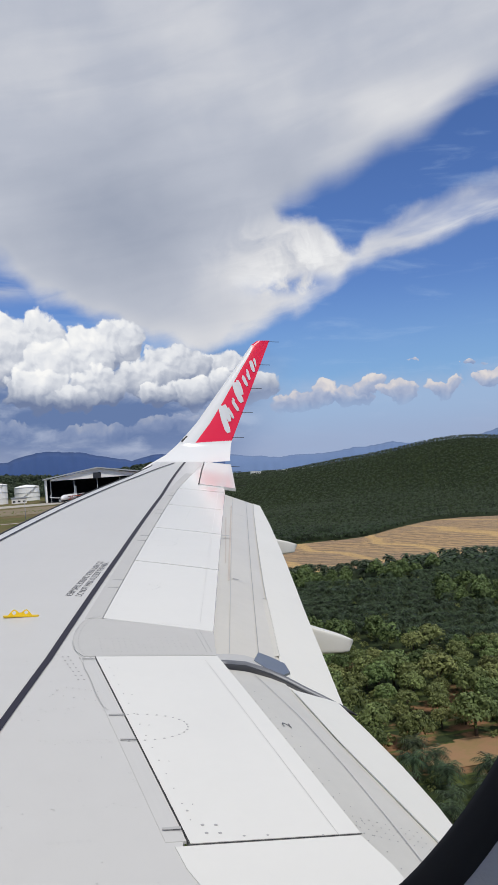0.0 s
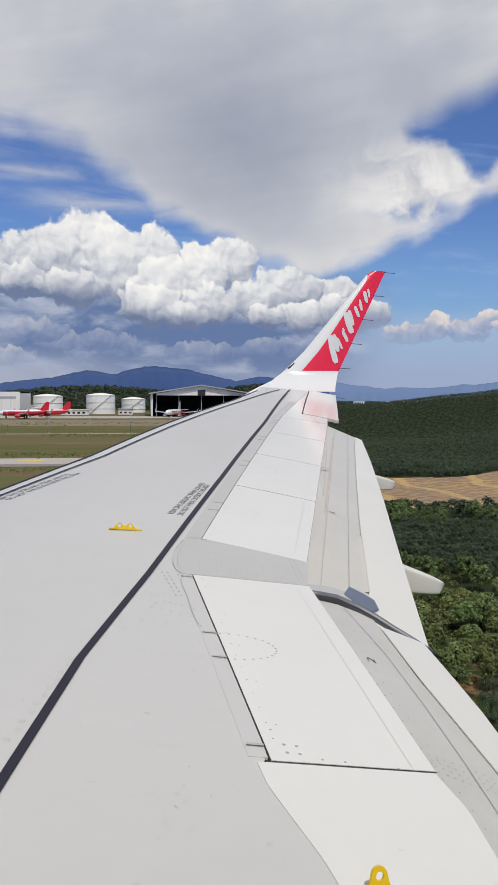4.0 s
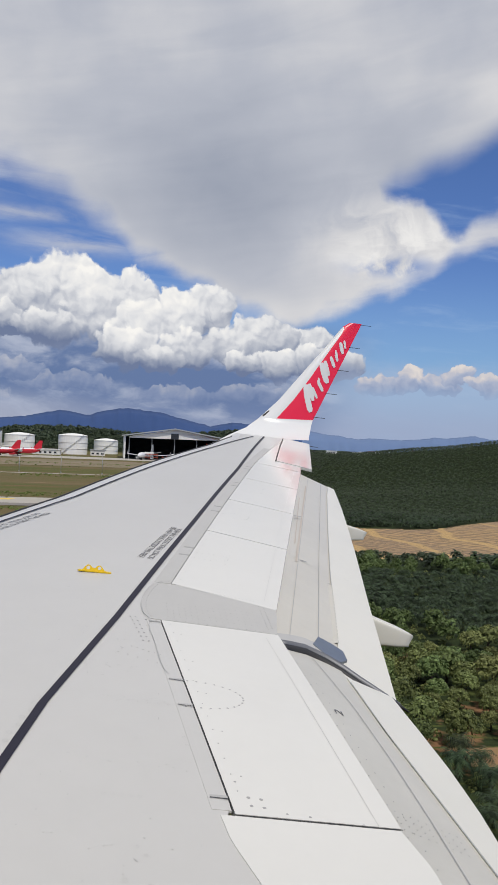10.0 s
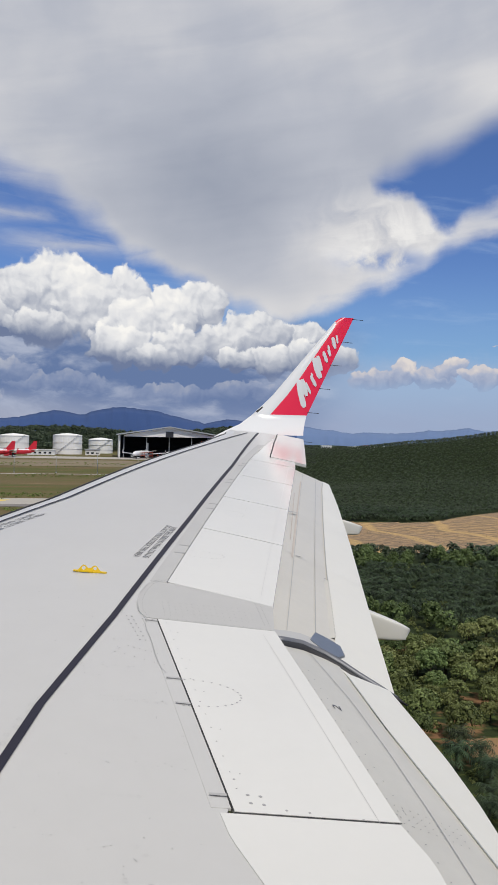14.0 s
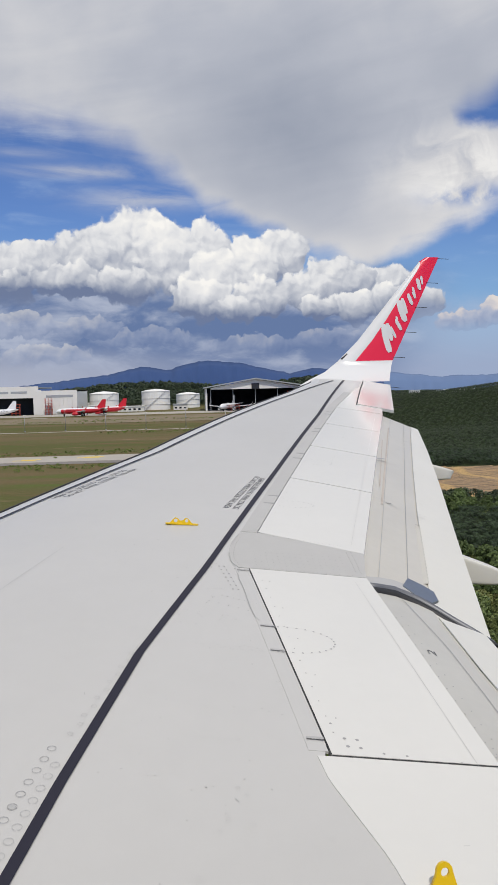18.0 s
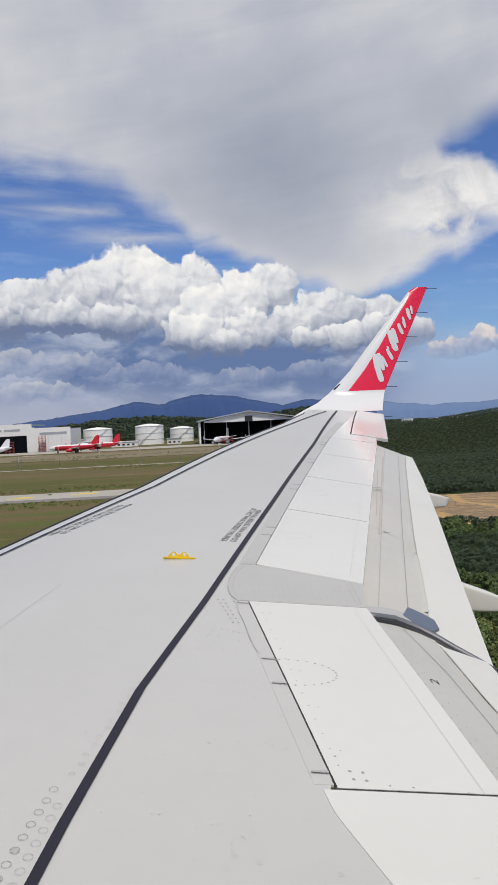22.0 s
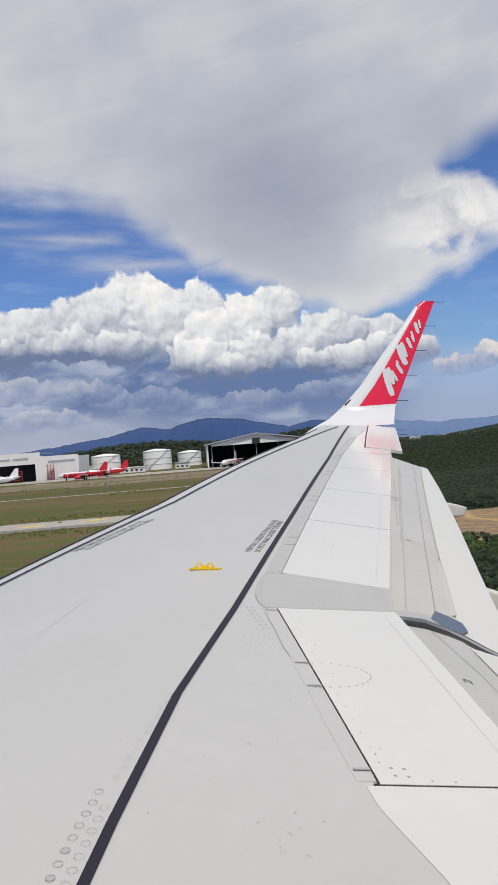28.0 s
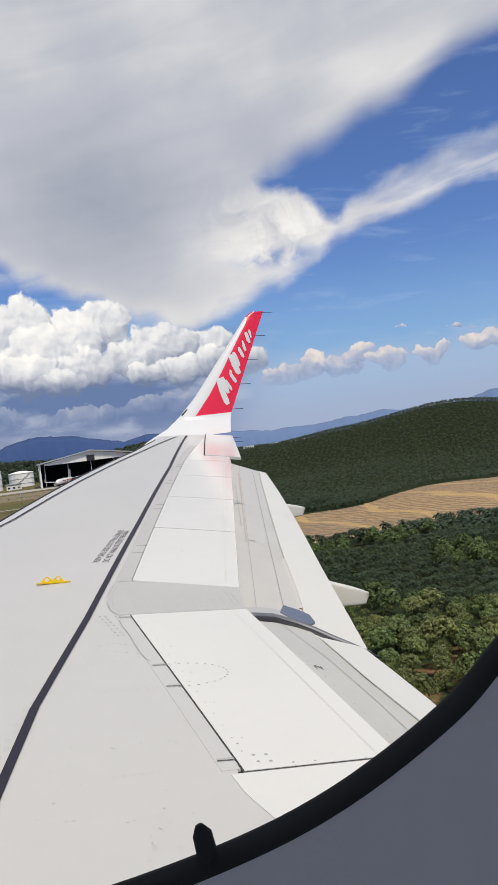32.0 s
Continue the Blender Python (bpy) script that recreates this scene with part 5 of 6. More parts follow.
BEACON = material("marker_yellow", (0.75, 0.55, 0.02), 0.6, 0, 0.1, 2.0)


def box(bm, x0, y0, z0, x1, y1, z1):
    vs = [bm.verts.new((x, y, z)) for z in (z0, z1) for x, y in ((x0, y0), (x1, y0), (x1, y1), (x0, y1))]
    for f in ((0, 3, 2, 1), (4, 5, 6, 7), (0, 1, 5, 4), (1, 2, 6, 5), (2, 3, 7, 6), (3, 0, 4, 7)):
        bm.faces.new([vs[i] for i in f])


def boxes(name, list_of, mat, parent, label=""):
    bm = bmesh.new()
    for b in list_of:
        box(bm, *b)
    return part(name, bm, mat, parent, label)


def gable_hangar(x, y, w, d, eaves, top, label):
    """A dark open-fronted hangar with a low gable, its mouth towards the runway."""
    h = holder("aircraft_hangar", (x, y, 0), label, "hangar", "hangars along the apron")
    x0, x1 = x - w / 2, x + w / 2
    boxes("side_wall", [(x0, y, 0, x0 + 1.2, y + d, eaves)], CLAD, h, "pale side wall")
    boxes("side_wall", [(x1 - 1.2, y, 0, x1, y + d, eaves)], CLAD, h)
    boxes("back_wall", [(x0, y + d, 0, x1, y + d + 0.6, eaves)], INNER_SHADE, h)
    boxes("floor_slab", [(x0, y, 0, x1, y + d, 0.15)], INNER_SHADE, h)
    for s in (-1, 1):
        a, b = (x0 - 1.5, eaves), (x, top)
        if s > 0:
            a = (x1 + 1.5, eaves)
        bm = bmesh.new()
        vs = [bm.verts.new(p) for p in ((a[0], y - 3, a[1]), (b[0], y - 3, b[1]), (b[0], y + d + 1, b[1]), (a[0], y + d + 1, a[1]), (a[0], y - 3, a[1] + 0.9), (b[0], y - 3, b[1] + 0.9), (b[0], y + d + 1, b[1] + 0.9), (a[0], y + d + 1, a[1] + 0.9))]
        for f in ((0, 1, 2, 3), (4, 5, 6, 7), (0, 1, 5, 4), (1, 2, 6, 5), (2, 3, 7, 6), (3, 0, 4, 7)):
            bm.faces.new([vs[i] for i in f])
        part("roof", bm, CLADGREY, h, "grey metal roof slope")
    bm = bmesh.new()
    vs = [bm.verts.new(p) for p in ((x0 + 4, y - 0.5, eaves - 1.0), (x1 - 4, y - 0.5, eaves - 1.0), (x1 - 4, y - 0.5, eaves + 0.2), (x, y - 0.5, top - 0.1), (x0 + 4, y - 0.5, eaves + 0.2))]
    bk = [bm.verts.new(v.co + Vector((0, 0.5, 0))) for v in vs]
    bm.faces.new(vs), bm.faces.new(bk[::-1])
    for i in range(5):
        bm.faces.new((vs[i], vs[(i + 1) % 5], bk[(i + 1) % 5], bk[i]))
    part("gable_panel", bm, CLAD, h, "white gable over the dark mouth")
    boxes("tail_slot", [(x - 3, y - 0.9, eaves - 1.2, x + 3, y - 0.4, eaves + 3.2)], INNER_SHADE, h, "near-black box drawn as the shaded slot for aircraft tails")
    for i in range(5):
        px = x0 + 4 + (w - 8) * i / 4
        boxes("door_post", [(px - 0.25, y + 2, 0, px + 0.25, y + 2.5, eaves - 1)], CLADGREY, h)
    return h


gable_hangar(46, 640, 78, 70, 17.5, 24.0, "dark open hangar with grey gabled roof and white gable")


def flat_hangar(x, y, label):
    h = holder("flat_roofed_hangar", (x, y, 0), label, "hangar", "hangars along the apron")
    x0, x1, xm, d = x - 48, x + 34, x + 4, 60
    boxes("back_wall", [(x0, y + d, 0, x1, y + d + 1, 19)], CLAD, h)
    boxes("side_wall", [(x0, y, 0, x0 + 1.5, y + d, 22)], CLAD, h)
    boxes("side_wall", [(x1 - 1.5, y, 0, x1, y + d, 19)], CLAD, h)
    boxes("roof", [(x0, y, 21, xm, y + d, 22)], CLADGREY, h)
    boxes("roof", [(xm, y, 18, x1, y + d, 19)], CLADGREY, h)
    boxes("fascia", [(x0, y - 1, 13.5, xm, y, 22.6)], CLAD, h, "deep white front beam with a grey sign")
    boxes("front_pier", [(xm - 4, y - 1.2, 0, xm + 2, y, 19.6)], CLAD, h)
    boxes("front_wall", [(xm + 2, y - 1, 0, x1, y, 19)], CLAD, h, "white closed front")
    boxes("window_band", [(xm + 6, y - 1.3, 13.6, x1 - 3, y - 0.9, 15.4)], CLADGREY, h, "grey band of high windows")
    for i in range(7):
        px = xm + 6 + 3.4 * i
        boxes("door_leaf", [(px, y - 1.5, 0.2, px + 3.2, y - 1.05, 13.2)], CLAD, h)
    # a dark sheet across the mouth gives the shade behind it
    boxes("dark_mouth", [(x0 + 2, y + 12, 0, xm - 4, y + 12.5, 13.5)], INNER_SHADE, h, "dark sheet standing for the shade inside the hangar")
    # the sign, as plain bars
    px = x0 + 7
    for wd in (2.0, 1.2, 9.0, 1.0, 10.5, 1.0, 15.0):
        if wd > 1.5:
            boxes("sign_bar", [(px, y - 1.25, 17.3, px + wd * 0.82, y - 0.98, 18.9)], SIGNGREY, h, "plain grey sign bar")
        px += wd * 0.82 + 0.6
    return h


flat_hangar(-128, 655, "white flat-roofed hangar with dark mouth and grey sign bars")


def scaffold(x, y, wide, high):
    h = holder("red_scaffold", (x, y, 0), "red steel maintenance scaffold before the hangar", "scaffold", "scaffolds on the apron")
    bars = []
    for i in range(3):
        for j in range(2):
            bars.append((x + wide * i / 2 - 0.12, y + 3 * j - 0.12, 0, x + wide * i / 2 + 0.12, y + 3 * j + 0.12, high))
    for b in bars:
        boxes("upright", [b], REDSTEEL, h)
    for k2 in range(int(high / 2.2)):
        boxes("deck", [(x - 0.3, y - 0.3, 2.2 * (k2 + 1) - 0.12, x + wide + 0.3, y + 3.3, 2.2 * (k2 + 1) + 0.12)], REDSTEEL, h)


for x, y, w, t in ((-142, 640, 6, 9), (-118, 648, 5, 13), (-97, 646, 8, 6), (20, 622, 12, 5), (36, 626, 7, 4), (70, 628, 6, 14), (74, 632, 8, 7)):
    scaffold(x, y, w, t)


def tank(x, y, r, h, label):
    t = holder("storage_tank", (x, y, 0), label, "storage tank", "white fuel tanks")
    n = 36
    vs, fs = [], []
    prof = [(r, 0), (r, h), (r * 0.98, h + 0.3), (r * 0.5, h + 1.4), (0.3, h + 2.0)]
    for rr, z in prof:
        vs += [(x + rr * math.cos(2 * math.pi * i / n), y + rr * math.sin(2 * math.pi * i / n), z) for i in range(n)]
    for j in range(len(prof) - 1):
        fs += [(j * n + i, j * n + (i + 1) % n, (j + 1) * n + (i + 1) % n, (j + 1) * n + i) for i in range(n)]
    mesh("shell", vs, fs, TANKPAINT, t)
    for z in (h * 0.3, h * 0.62, h - 0.3):
        bm = bmesh.new()
        for i in range(n):
            a, b = 2 * math.pi * i / n, 2 * math.pi * (i + 1) / n
            v = [bm.verts.new((x + (r + q) * math.cos(c), y + (r + q) * math.sin(c), z + dz)) for c in (a, b) for q, dz in ((0.0, 0), (0.35, 0), (0.35, 0.3))]
            bm.faces.new((v[0], v[1], v[4], v[3])), bm.faces.new((v[1], v[2], v[5], v[4]))
        part("ring_girder", bm, TANKPAINT, t)
    for i in range(14):
        a = 2.6 + 1.6 * i / 13
        boxes("stair_step", [(x + (r + 0.5) * math.cos(a + 1.3) - 0.5, y + (r + 0.5) * math.sin(a + 1.3) - 0.5, h * i / 13, x + (r + 0.5) * math.cos(a + 1.3) + 0.5, y + (r + 0.5) * math.sin(a + 1.3) + 0.5, h * i / 13 + 0.3)], POLE, t)
    return t


tank(-80, 720, 12.5, 15.5, "round white fuel storage tank with a stepped roof")
tank(-36, 730, 12.5, 16.5, "round white fuel storage tank with ring girders")
tank(-8, 770, 11.0, 13.0, "round white fuel storage tank partly behind the hangar")
tank(-118, 760, 7.0, 5.5, "low round white storage tank")


def shed(x, y, w, d, h, roof, label):
    s = holder("service_building", (x, y, 0), label, "building", "low service buildings")
    boxes("wall", [(x, y, 0, x + w, y + d, h)], CLAD, s)
    boxes("roof", [(x - 0.6, y - 0.6, h, x + w + 0.6, y + d + 0.6, h + 0.7)], roof, s)
    for i in range(max(1, int(w / 4))):
        boxes("window", [(x + 1 + 4 * i, y - 0.12, 1.2, x + 3 + 4 * i, y + 0.05, 2.6)], GLASSDARK, s)


shed(-66, 690, 22, 8, 4.0, CLAD, "long low white service building by the tanks")
shed(-104, 735, 14, 10, 7.0, CLAD, "white two-storey service building")
shed(-20, 705, 12, 8, 4.5, CLADGREY, "small white building by the dark hangar")
shed(-210, 700, 26, 12, 6.0, CLAD, "long low white building by the trees")
shed(-92, 628, 9, 6, 3.6, CLAD, "small white cabin on the apron edge")
shed(-84, 660, 6, 6, 6.0, CLAD, "small white block beside the hangar")


def lamp_post(x, y, h):
    p = holder("lamp_post", (x, y, land(x, y)), "thin grey airfield lamp post", "lamp post", "lamp posts along the service road")
    z = land(x, y)
    tube("pole", [(x, y, z), (x, y, z + h)], [0.14, 0.08], POLE, p, sides=6)
    boxes("lamp_head", [(x - 0.5, y - 0.3, z + h, x + 0.5, y + 0.3, z + h + 0.25)], CLAD, p)
    boxes("base", [(x - 0.3, y - 0.3, z, x + 0.3, y + 0.3, z + 0.3)], POLE, p)


for i in range(15):
    lamp_post(-215 + 17.5 * i, 362, 7.0 if i % 3 else 9.0)


def marking(x, y):
    m = holder("taxiway_marking", (x, y, 0.07), "yellow paint marking on the taxiway", "marking", "taxiway markings")
    boxes("paint_stripe", [(x - 3.2, y - 1.6, 0.064, x + 2.4, y - 0.1, 0.075)], BEACON, m)
    boxes("paint_stripe", [(x - 1.4, y + 0.3, 0.064, x + 3.2, y + 1.9, 0.075)], BEACON, m)


for i in range(6):
    marking(-72 + 15 * i, 205 + (i % 2) * 4 - 2)


def airliner(x, y, heading, body, tail, label):
    """A parked twin-engined airliner 37 m long, nose along its own +x."""
    a = holder("parked_airliner", (0, 0, 0), label, "airliner", "parked airliners")
    prof = [(18.5, 0.15, 3.1), (18.0, 0.8, 3.3), (17.0, 1.3, 3.5), (15, 1.8, 3.7), (12, 1.97, 3.8), (0, 1.97, 3.8), (-8, 1.95, 3.85), (-12, 1.6, 4.2), (-16, 0.9, 4.8), (-18.5, 0.3, 5.2)]
    n = 16
    vs, fs = [], []
    for px, r, z in prof:
        vs += [(px, r * math.cos(2 * math.pi * i / n), z + r * math.sin(2 * math.pi * i / n)) for i in range(n)]
    for j in range(len(prof) - 1):
        fs += [(j * n + i, j * n + (i + 1) % n, (j + 1) * n + (i + 1) % n, (j + 1) * n + i) for i in range(n)]
    fs += [tuple(range(n)), tuple(reversed(range((len(prof) - 1) * n, len(prof) * n)))]
    mesh("fuselage", vs, fs, body, a, "", True)
    if tail is JETRED:
        vs, fs = [], []
        for px, r, z in [(14.2, 1.86, 3.72)] + prof[4:8]:
            vs += [(px, (r + 0.03) * math.cos(a2), z + (r + 0.03) * math.sin(a2)) for a2 in [math.pi * (0.80 + 1.40 * i / 12) for i in range(13)]]
        fs = [(j * 13 + i, j * 13 + i + 1, (j + 1) * 13 + i + 1, (j + 1) * 13 + i) for j in range(4) for i in range(12)]
        mesh("livery_belly", vs, fs, JETRED, a, "red painted lower body", True)
        mesh("livery_tail", [(px, (r + 0.03) * math.cos(2 * math.pi * i / n), z + (r + 0.03) * math.sin(2 * math.pi * i / n)) for px, r, z in prof[7:9] for i in range(n)], [(i, (i + 1) % n, n + (i + 1) % n, n + i) for i in range(n)], JETRED, a, "red painted rear body", True)

    def slab(name, pts, t, mat, axis):
        bm = bmesh.new()
        off = Vector((0, t, 0)) if axis == "y" else Vector((0, 0, t))
        lo = [bm.verts.new(Vector(p) - off / 2) for p in pts]
        hi = [bm.verts.new(Vector(p) + off / 2) for p in pts]
        bm.faces.new(lo[::-1]), bm.faces.new(hi)
        for i in range(len(pts)):
            bm.faces.new((lo[i], lo[(i + 1) % len(pts)], hi[(i + 1) % len(pts)], hi[i]))
        return part(name, bm, mat, a)

    slab("fin", [(-10.5, 0, 5.6), (-15.2, 0, 11.6), (-17.6, 0, 11.6), (-17.0, 0, 5.6)], 0.4, tail, "y")
    for s in (-1, 1):
        slab("wing", [(4.5, 1.5 * s, 2.9), (-4.8, 16.8 * s, 4.2), (-6.4, 16.8 * s, 4.2), (-3.0, 6 * s, 3.2), (-3.0, 1.5 * s, 2.9)], 0.5, JETWHITE, "z")
        slab("winglet", [(-4.9, 16.8 * s, 4.2), (-6.8, 17.2 * s, 6.4), (-7.4, 17.2 * s, 6.4), (-6.4, 16.8 * s, 4.2)], 0.2, tail, "y")
        slab("tailplane", [(-13.2, 0.8 * s, 5.0), (-16.6, 6.2 * s, 5.6), (-18.0, 6.2 * s, 5.6), (-17.0, 0.8 * s, 5.0)], 0.3, JETWHITE, "z")
        vs = []
        for px, r in ((5.2, 1.0), (4.6, 1.2), (2.2, 1.2), (0.8, 0.7)):
            vs += [(px, 5.75 * s + r * math.cos(2 * math.pi * i / 12), 1.75 + r * math.sin(2 * math.pi * i / 12)) for i in range(12)]
        fs = [(j * 12 + i, j * 12 + (i + 1) % 12, (j + 1) * 12 + (i + 1) % 12, (j + 1) * 12 + i) for j in range(3) for i in range(12)] + [tuple(range(12)), tuple(range(47, 35, -1))]
        mesh("engine", vs, fs, tail, a, "", True)
        boxes("main_gear", [(-1.6, 3.8 * s - 0.3, 0, -0.4, 3.8 * s + 0.3, 2.8)], RUBBER, a)
    boxes("nose_gear", [(12.0, -0.25, 0, 12.9, 0.25, 2.2)], RUBBER, a)
    for s in (-1, 1):
        row = boxes("window_row", [(-11 + 0.9 * i, s * 1.9 - 0.1, 4.15, -10.6 + 0.9 * i, s * 1.9 + 0.1, 4.5) for i in range(24)], GLASSDARK, a)
        tagged(row, "row of small dark cabin windows", kind="stuff")
    for o in a.children:
        o.matrix_parent_inverse = Matrix.Identity(4)
    a.matrix_basis = pose(x, y, 0.07, 0, 0, heading)
    return a


airliner(-82, 590, 176, JETWHITE, JETRED, "parked white airliner with red belly and red fin")
airliner(-70, 622, 176, JETWHITE, JETRED, "parked red and white airliner behind another one")
airliner(-150, 612, 200, JETWHITE, JETWHITE, "parked white airliner by the hangar")
airliner(58, 618, 195, JETWHITE, JETWHITE, "parked white airliner before the dark hangar")
airliner(24, 628, 250, JETWHITE, CLADGREY, "parked airliner with grey fin in the hangar mouth")


def far_block(x, y, w, h, roof):
    z = land(x, y)
    b = holder("town_block", (x, y, z), "pale distant town block beyond the palms", "building", "distant town blocks")
    boxes("wall", [(x, y, z - 3, x + w, y + 14, z + h)], CLAD, b)
    boxes("roof", [(x - 1, y - 1, z + h, x + w + 1, y + 15, z + h + 1.6)], roof, b)
    for i in range(int(w / 7)):
        boxes("window", [(x + 2 + 7 * i, y - 0.4, z + h * 0.45, x + 6 + 7 * i, y + 0.1, z + h * 0.75)], GLASSDARK, b)


rb = random.Random(21)
for i in range(16):
    a, d = radians(rb.uniform(13.5, 21.0)), rb.uniform(2900, 3300)
    far_block(d * math.sin(a), d * math.cos(a), rb.choice((18, 26, 40, 60)), rb.uniform(9, 20), rb.choice((CLAD, CLADGREY, REDSTEEL)))

# ---------------------------------------------------------------- plants


def palm_crown(rng, fronds, segs, leaflets):
    """Vertices and faces of one crown of arching fronds about the origin, 4.5 m in reach."""
    vs, fs = [], []
    for f in range(fronds):
        a = 2 * math.pi * (f * 0.381966 + rng.uniform(-0.02, 0.02))
        lift = 1.25 - 1.35 * f / fronds + rng.uniform(-0.1, 0.1)
        reach = rng.uniform(4.0, 5.0)
        ca, sa = math.cos(a), math.sin(a)
        spine = []
        for i in range(segs + 1):
            u = i / segs
            r = reach * u * (1 - 0.12 * u)
            z = reach * (lift * u * 0.75 - 0.72 * u * u)
            spine.append(Vector((r * ca, r * sa, z)))
        side = Vector((-sa, ca, 0))
        if leaflets:
            for i in range(segs):
                u = (i + 0.5) / segs
                p, q = spine[i], spine[i + 1]
                t = (q - p)
                ln = 1.15 * math.sin(math.pi * (0.12 + 0.85 * u)) + 0.1
                for s in (-1, 1):
                    tip = p + t * 1.4 + side * s * ln + Vector((0, 0, -0.45 * ln + rng.uniform(-0.1, 0.15)))
                    k2 = len(vs)
                    vs += [p, p + t * 0.75, tip + t * 0.12, tip]
                    fs.append((k2, k2 + 1, k2 + 2, k2 + 3))
        else:
            k2 = len(vs)
            for i in range(segs + 1):
                u = i / segs
                w = 0.75 * math.sin(math.pi * (0.15 + 0.8 * u)) + 0.05
                vs += [spine[i] + side * w + Vector((0, 0, -0.3 * w)), spine[i] - side * w + Vector((0, 0, -0.3 * w))]
            for i in range(segs):
                fs.append((k2 + 2 * i, k2 + 2 * i + 1, k2 + 2 * i + 3, k2 + 2 * i + 2))
    return vs, fs


def leaf_crown(rng, lobes, leaves, size, wide=3.2, high=3.0):
    """A broadleaf crown about the origin: clumps of leaf tufts set over a dome."""
    vs, fs = [], []
    for i in range(lobes):
        a, up = 2.399963 * i + rng.uniform(-0.4, 0.4), (i + 0.5) / lobes
        out = wide * 0.66 * math.sqrt(1 - up ** 2) * rng.uniform(0.75, 1.15)
        c = Vector((out * math.cos(a), out * math.sin(a), high * (0.75 * up - 0.12) * rng.uniform(0.85, 1.2)))
        r = rng.uniform(0.27, 0.46) * wide
        for _ in range(leaves):
            n = Vector((rng.gauss(0, 1), rng.gauss(0, 1), rng.gauss(0.45, 0.8))).normalized()
            p = c + Vector((n.x, n.y, n.z * 0.8)) * r * rng.uniform(0.78, 1.08)
            n = (n + Vector((rng.gauss(0, 0.32), rng.gauss(0, 0.32), rng.gauss(0.1, 0.3)))).normalized()
            u = n.orthogonal().normalized()
            w = n.cross(u)
            a2 = rng.uniform(0, 6.28)
            u, w = u * math.cos(a2) + w * math.sin(a2), w * math.cos(a2) - u * math.sin(a2)
            s = size * rng.uniform(0.6, 1.3)
            k2 = len(vs)
            vs += [p - u * s, p - w * s * 0.6, p + u * s, p + w * s * 0.6]
            fs.append((k2, k2 + 1, k2 + 2, k2 + 3))
    return vs, fs


def arrays(vf):
    vs, fs = vf
    return np.array([tuple(v) for v in vs], dtype=np.float32), np.array(fs, dtype=np.int32)


def strewn(name, kinds, places, mat, label, category):
    """One object of many plants: kinds are (vertices, quads), places (x, y, z, turn, size, kind)."""
    allv, allf, base = [], [], 0
    for x, y, z, turn, size, kind in places:
        v, f = kinds[kind]
        c, s = math.cos(turn) * size, math.sin(turn) * size
        w = np.empty_like(v)
        w[:, 0], w[:, 1], w[:, 2] = v[:, 0] * c - v[:, 1] * s + x, v[:, 0] * s + v[:, 1] * c + y, v[:, 2] * size + z
        allv.append(w)
        allf.append(f + base)
        base += len(v)
    v, f = np.concatenate(allv), np.concatenate(allf)
    me = bpy.data.meshes.new(name)
    me.vertices.add(len(v))
    me.vertices.foreach_set("co", v.ravel())
    me.loops.add(f.size)
    me.loops.foreach_set("vertex_index", f.ravel())
    me.polygons.add(len(f))
    me.polygons.foreach_set("loop_start", np.arange(0, f.size, 4, dtype=np.int32))
    me.update(calc_edges=True)
    me.materials.append(mat)
    return tagged(new(name, me), label, category, kind="stuff")


rp = random.Random(11)


def plain_mesh(name, vf, mat):
    me = bpy.data.meshes.new(name)
    me.from_pydata([tuple(v) for v in vf[0]], [], vf[1])
    me.materials.append(mat)
    me.update()
    return me


def tree_thing(name, crown, mat, trunk_r, trunk_h, label, category, group, limbs=0):
    t = new(name)
    t.empty_display_size = 0.3
    tagged(t, label, category, group)
    tr = tube("trunk", [(0, 0, -0.8), (0.05, 0, trunk_h * 0.5), (0, 0.05, trunk_h)], [trunk_r * 1.25, trunk_r, trunk_r * 0.75], BARK, None, sides=7)
    tr.parent = t
    for i in range(limbs):
        a = 2.4 * i
        lb = tube("limb", [(0, 0, trunk_h * 0.6), (0.9 * math.cos(a), 0.9 * math.sin(a), trunk_h + 0.4), (1.7 * math.cos(a), 1.7 * math.sin(a), trunk_h + 1.4)], [trunk_r * 0.5, trunk_r * 0.35, trunk_r * 0.15], BARK, None, sides=5)
        lb.parent = t
    c = new("crown", crown)
    c.parent = t
    c.location = (0, 0, trunk_h)
    return t


def in_clearing(x, y):
    return clear_plot(x, y, 5.0)


def bare(x, y):
    return math.hypot((x - 106) / 19, (y - 190) / 10) < 1 or ((x - 140) / 120) ** 2 + ((y - 1080) / 140) ** 2 < 1.05


near_palms = [plain_mesh("palm_crown", palm_crown(rp, 26, 9, True), PALM) for _ in range(3)]
near_trees = [plain_mesh("tree_crown", leaf_crown(rp, 15, 110, 0.27), LEAF) for _ in range(4)]
palm_kinds = [tree_thing("oil_palm", m, PALM, 0.42, 4.5, "dark green oil palm with arching fronds", "palm", "oil palms of the valley") for m in near_palms]
tree_kinds = [tree_thing("broadleaf_tree", m, LEAF, 0.22, 3.2, "leafy green broadleaf tree in the valley", "tree", "broadleaf trees of the valley", 3) for m in near_trees]
palm_used, tree_used = [False] * 3, [False] * 4
mid_v = [arrays(palm_crown(rp, 18, 4, False)) for _ in range(4)]
far_v = [arrays(palm_crown(rp, 10, 2, False)) for _ in range(4)]
bush_v = [arrays(leaf_crown(rp, 5, 30, 0.32, 2.2, 1.8)) for _ in range(4)]
wood_v = [arrays(leaf_crown(rp, 8, 18, 0.72, 3.6, 3.4)) for _ in range(4)]
mid, far, bush, wood = [], [], [], []


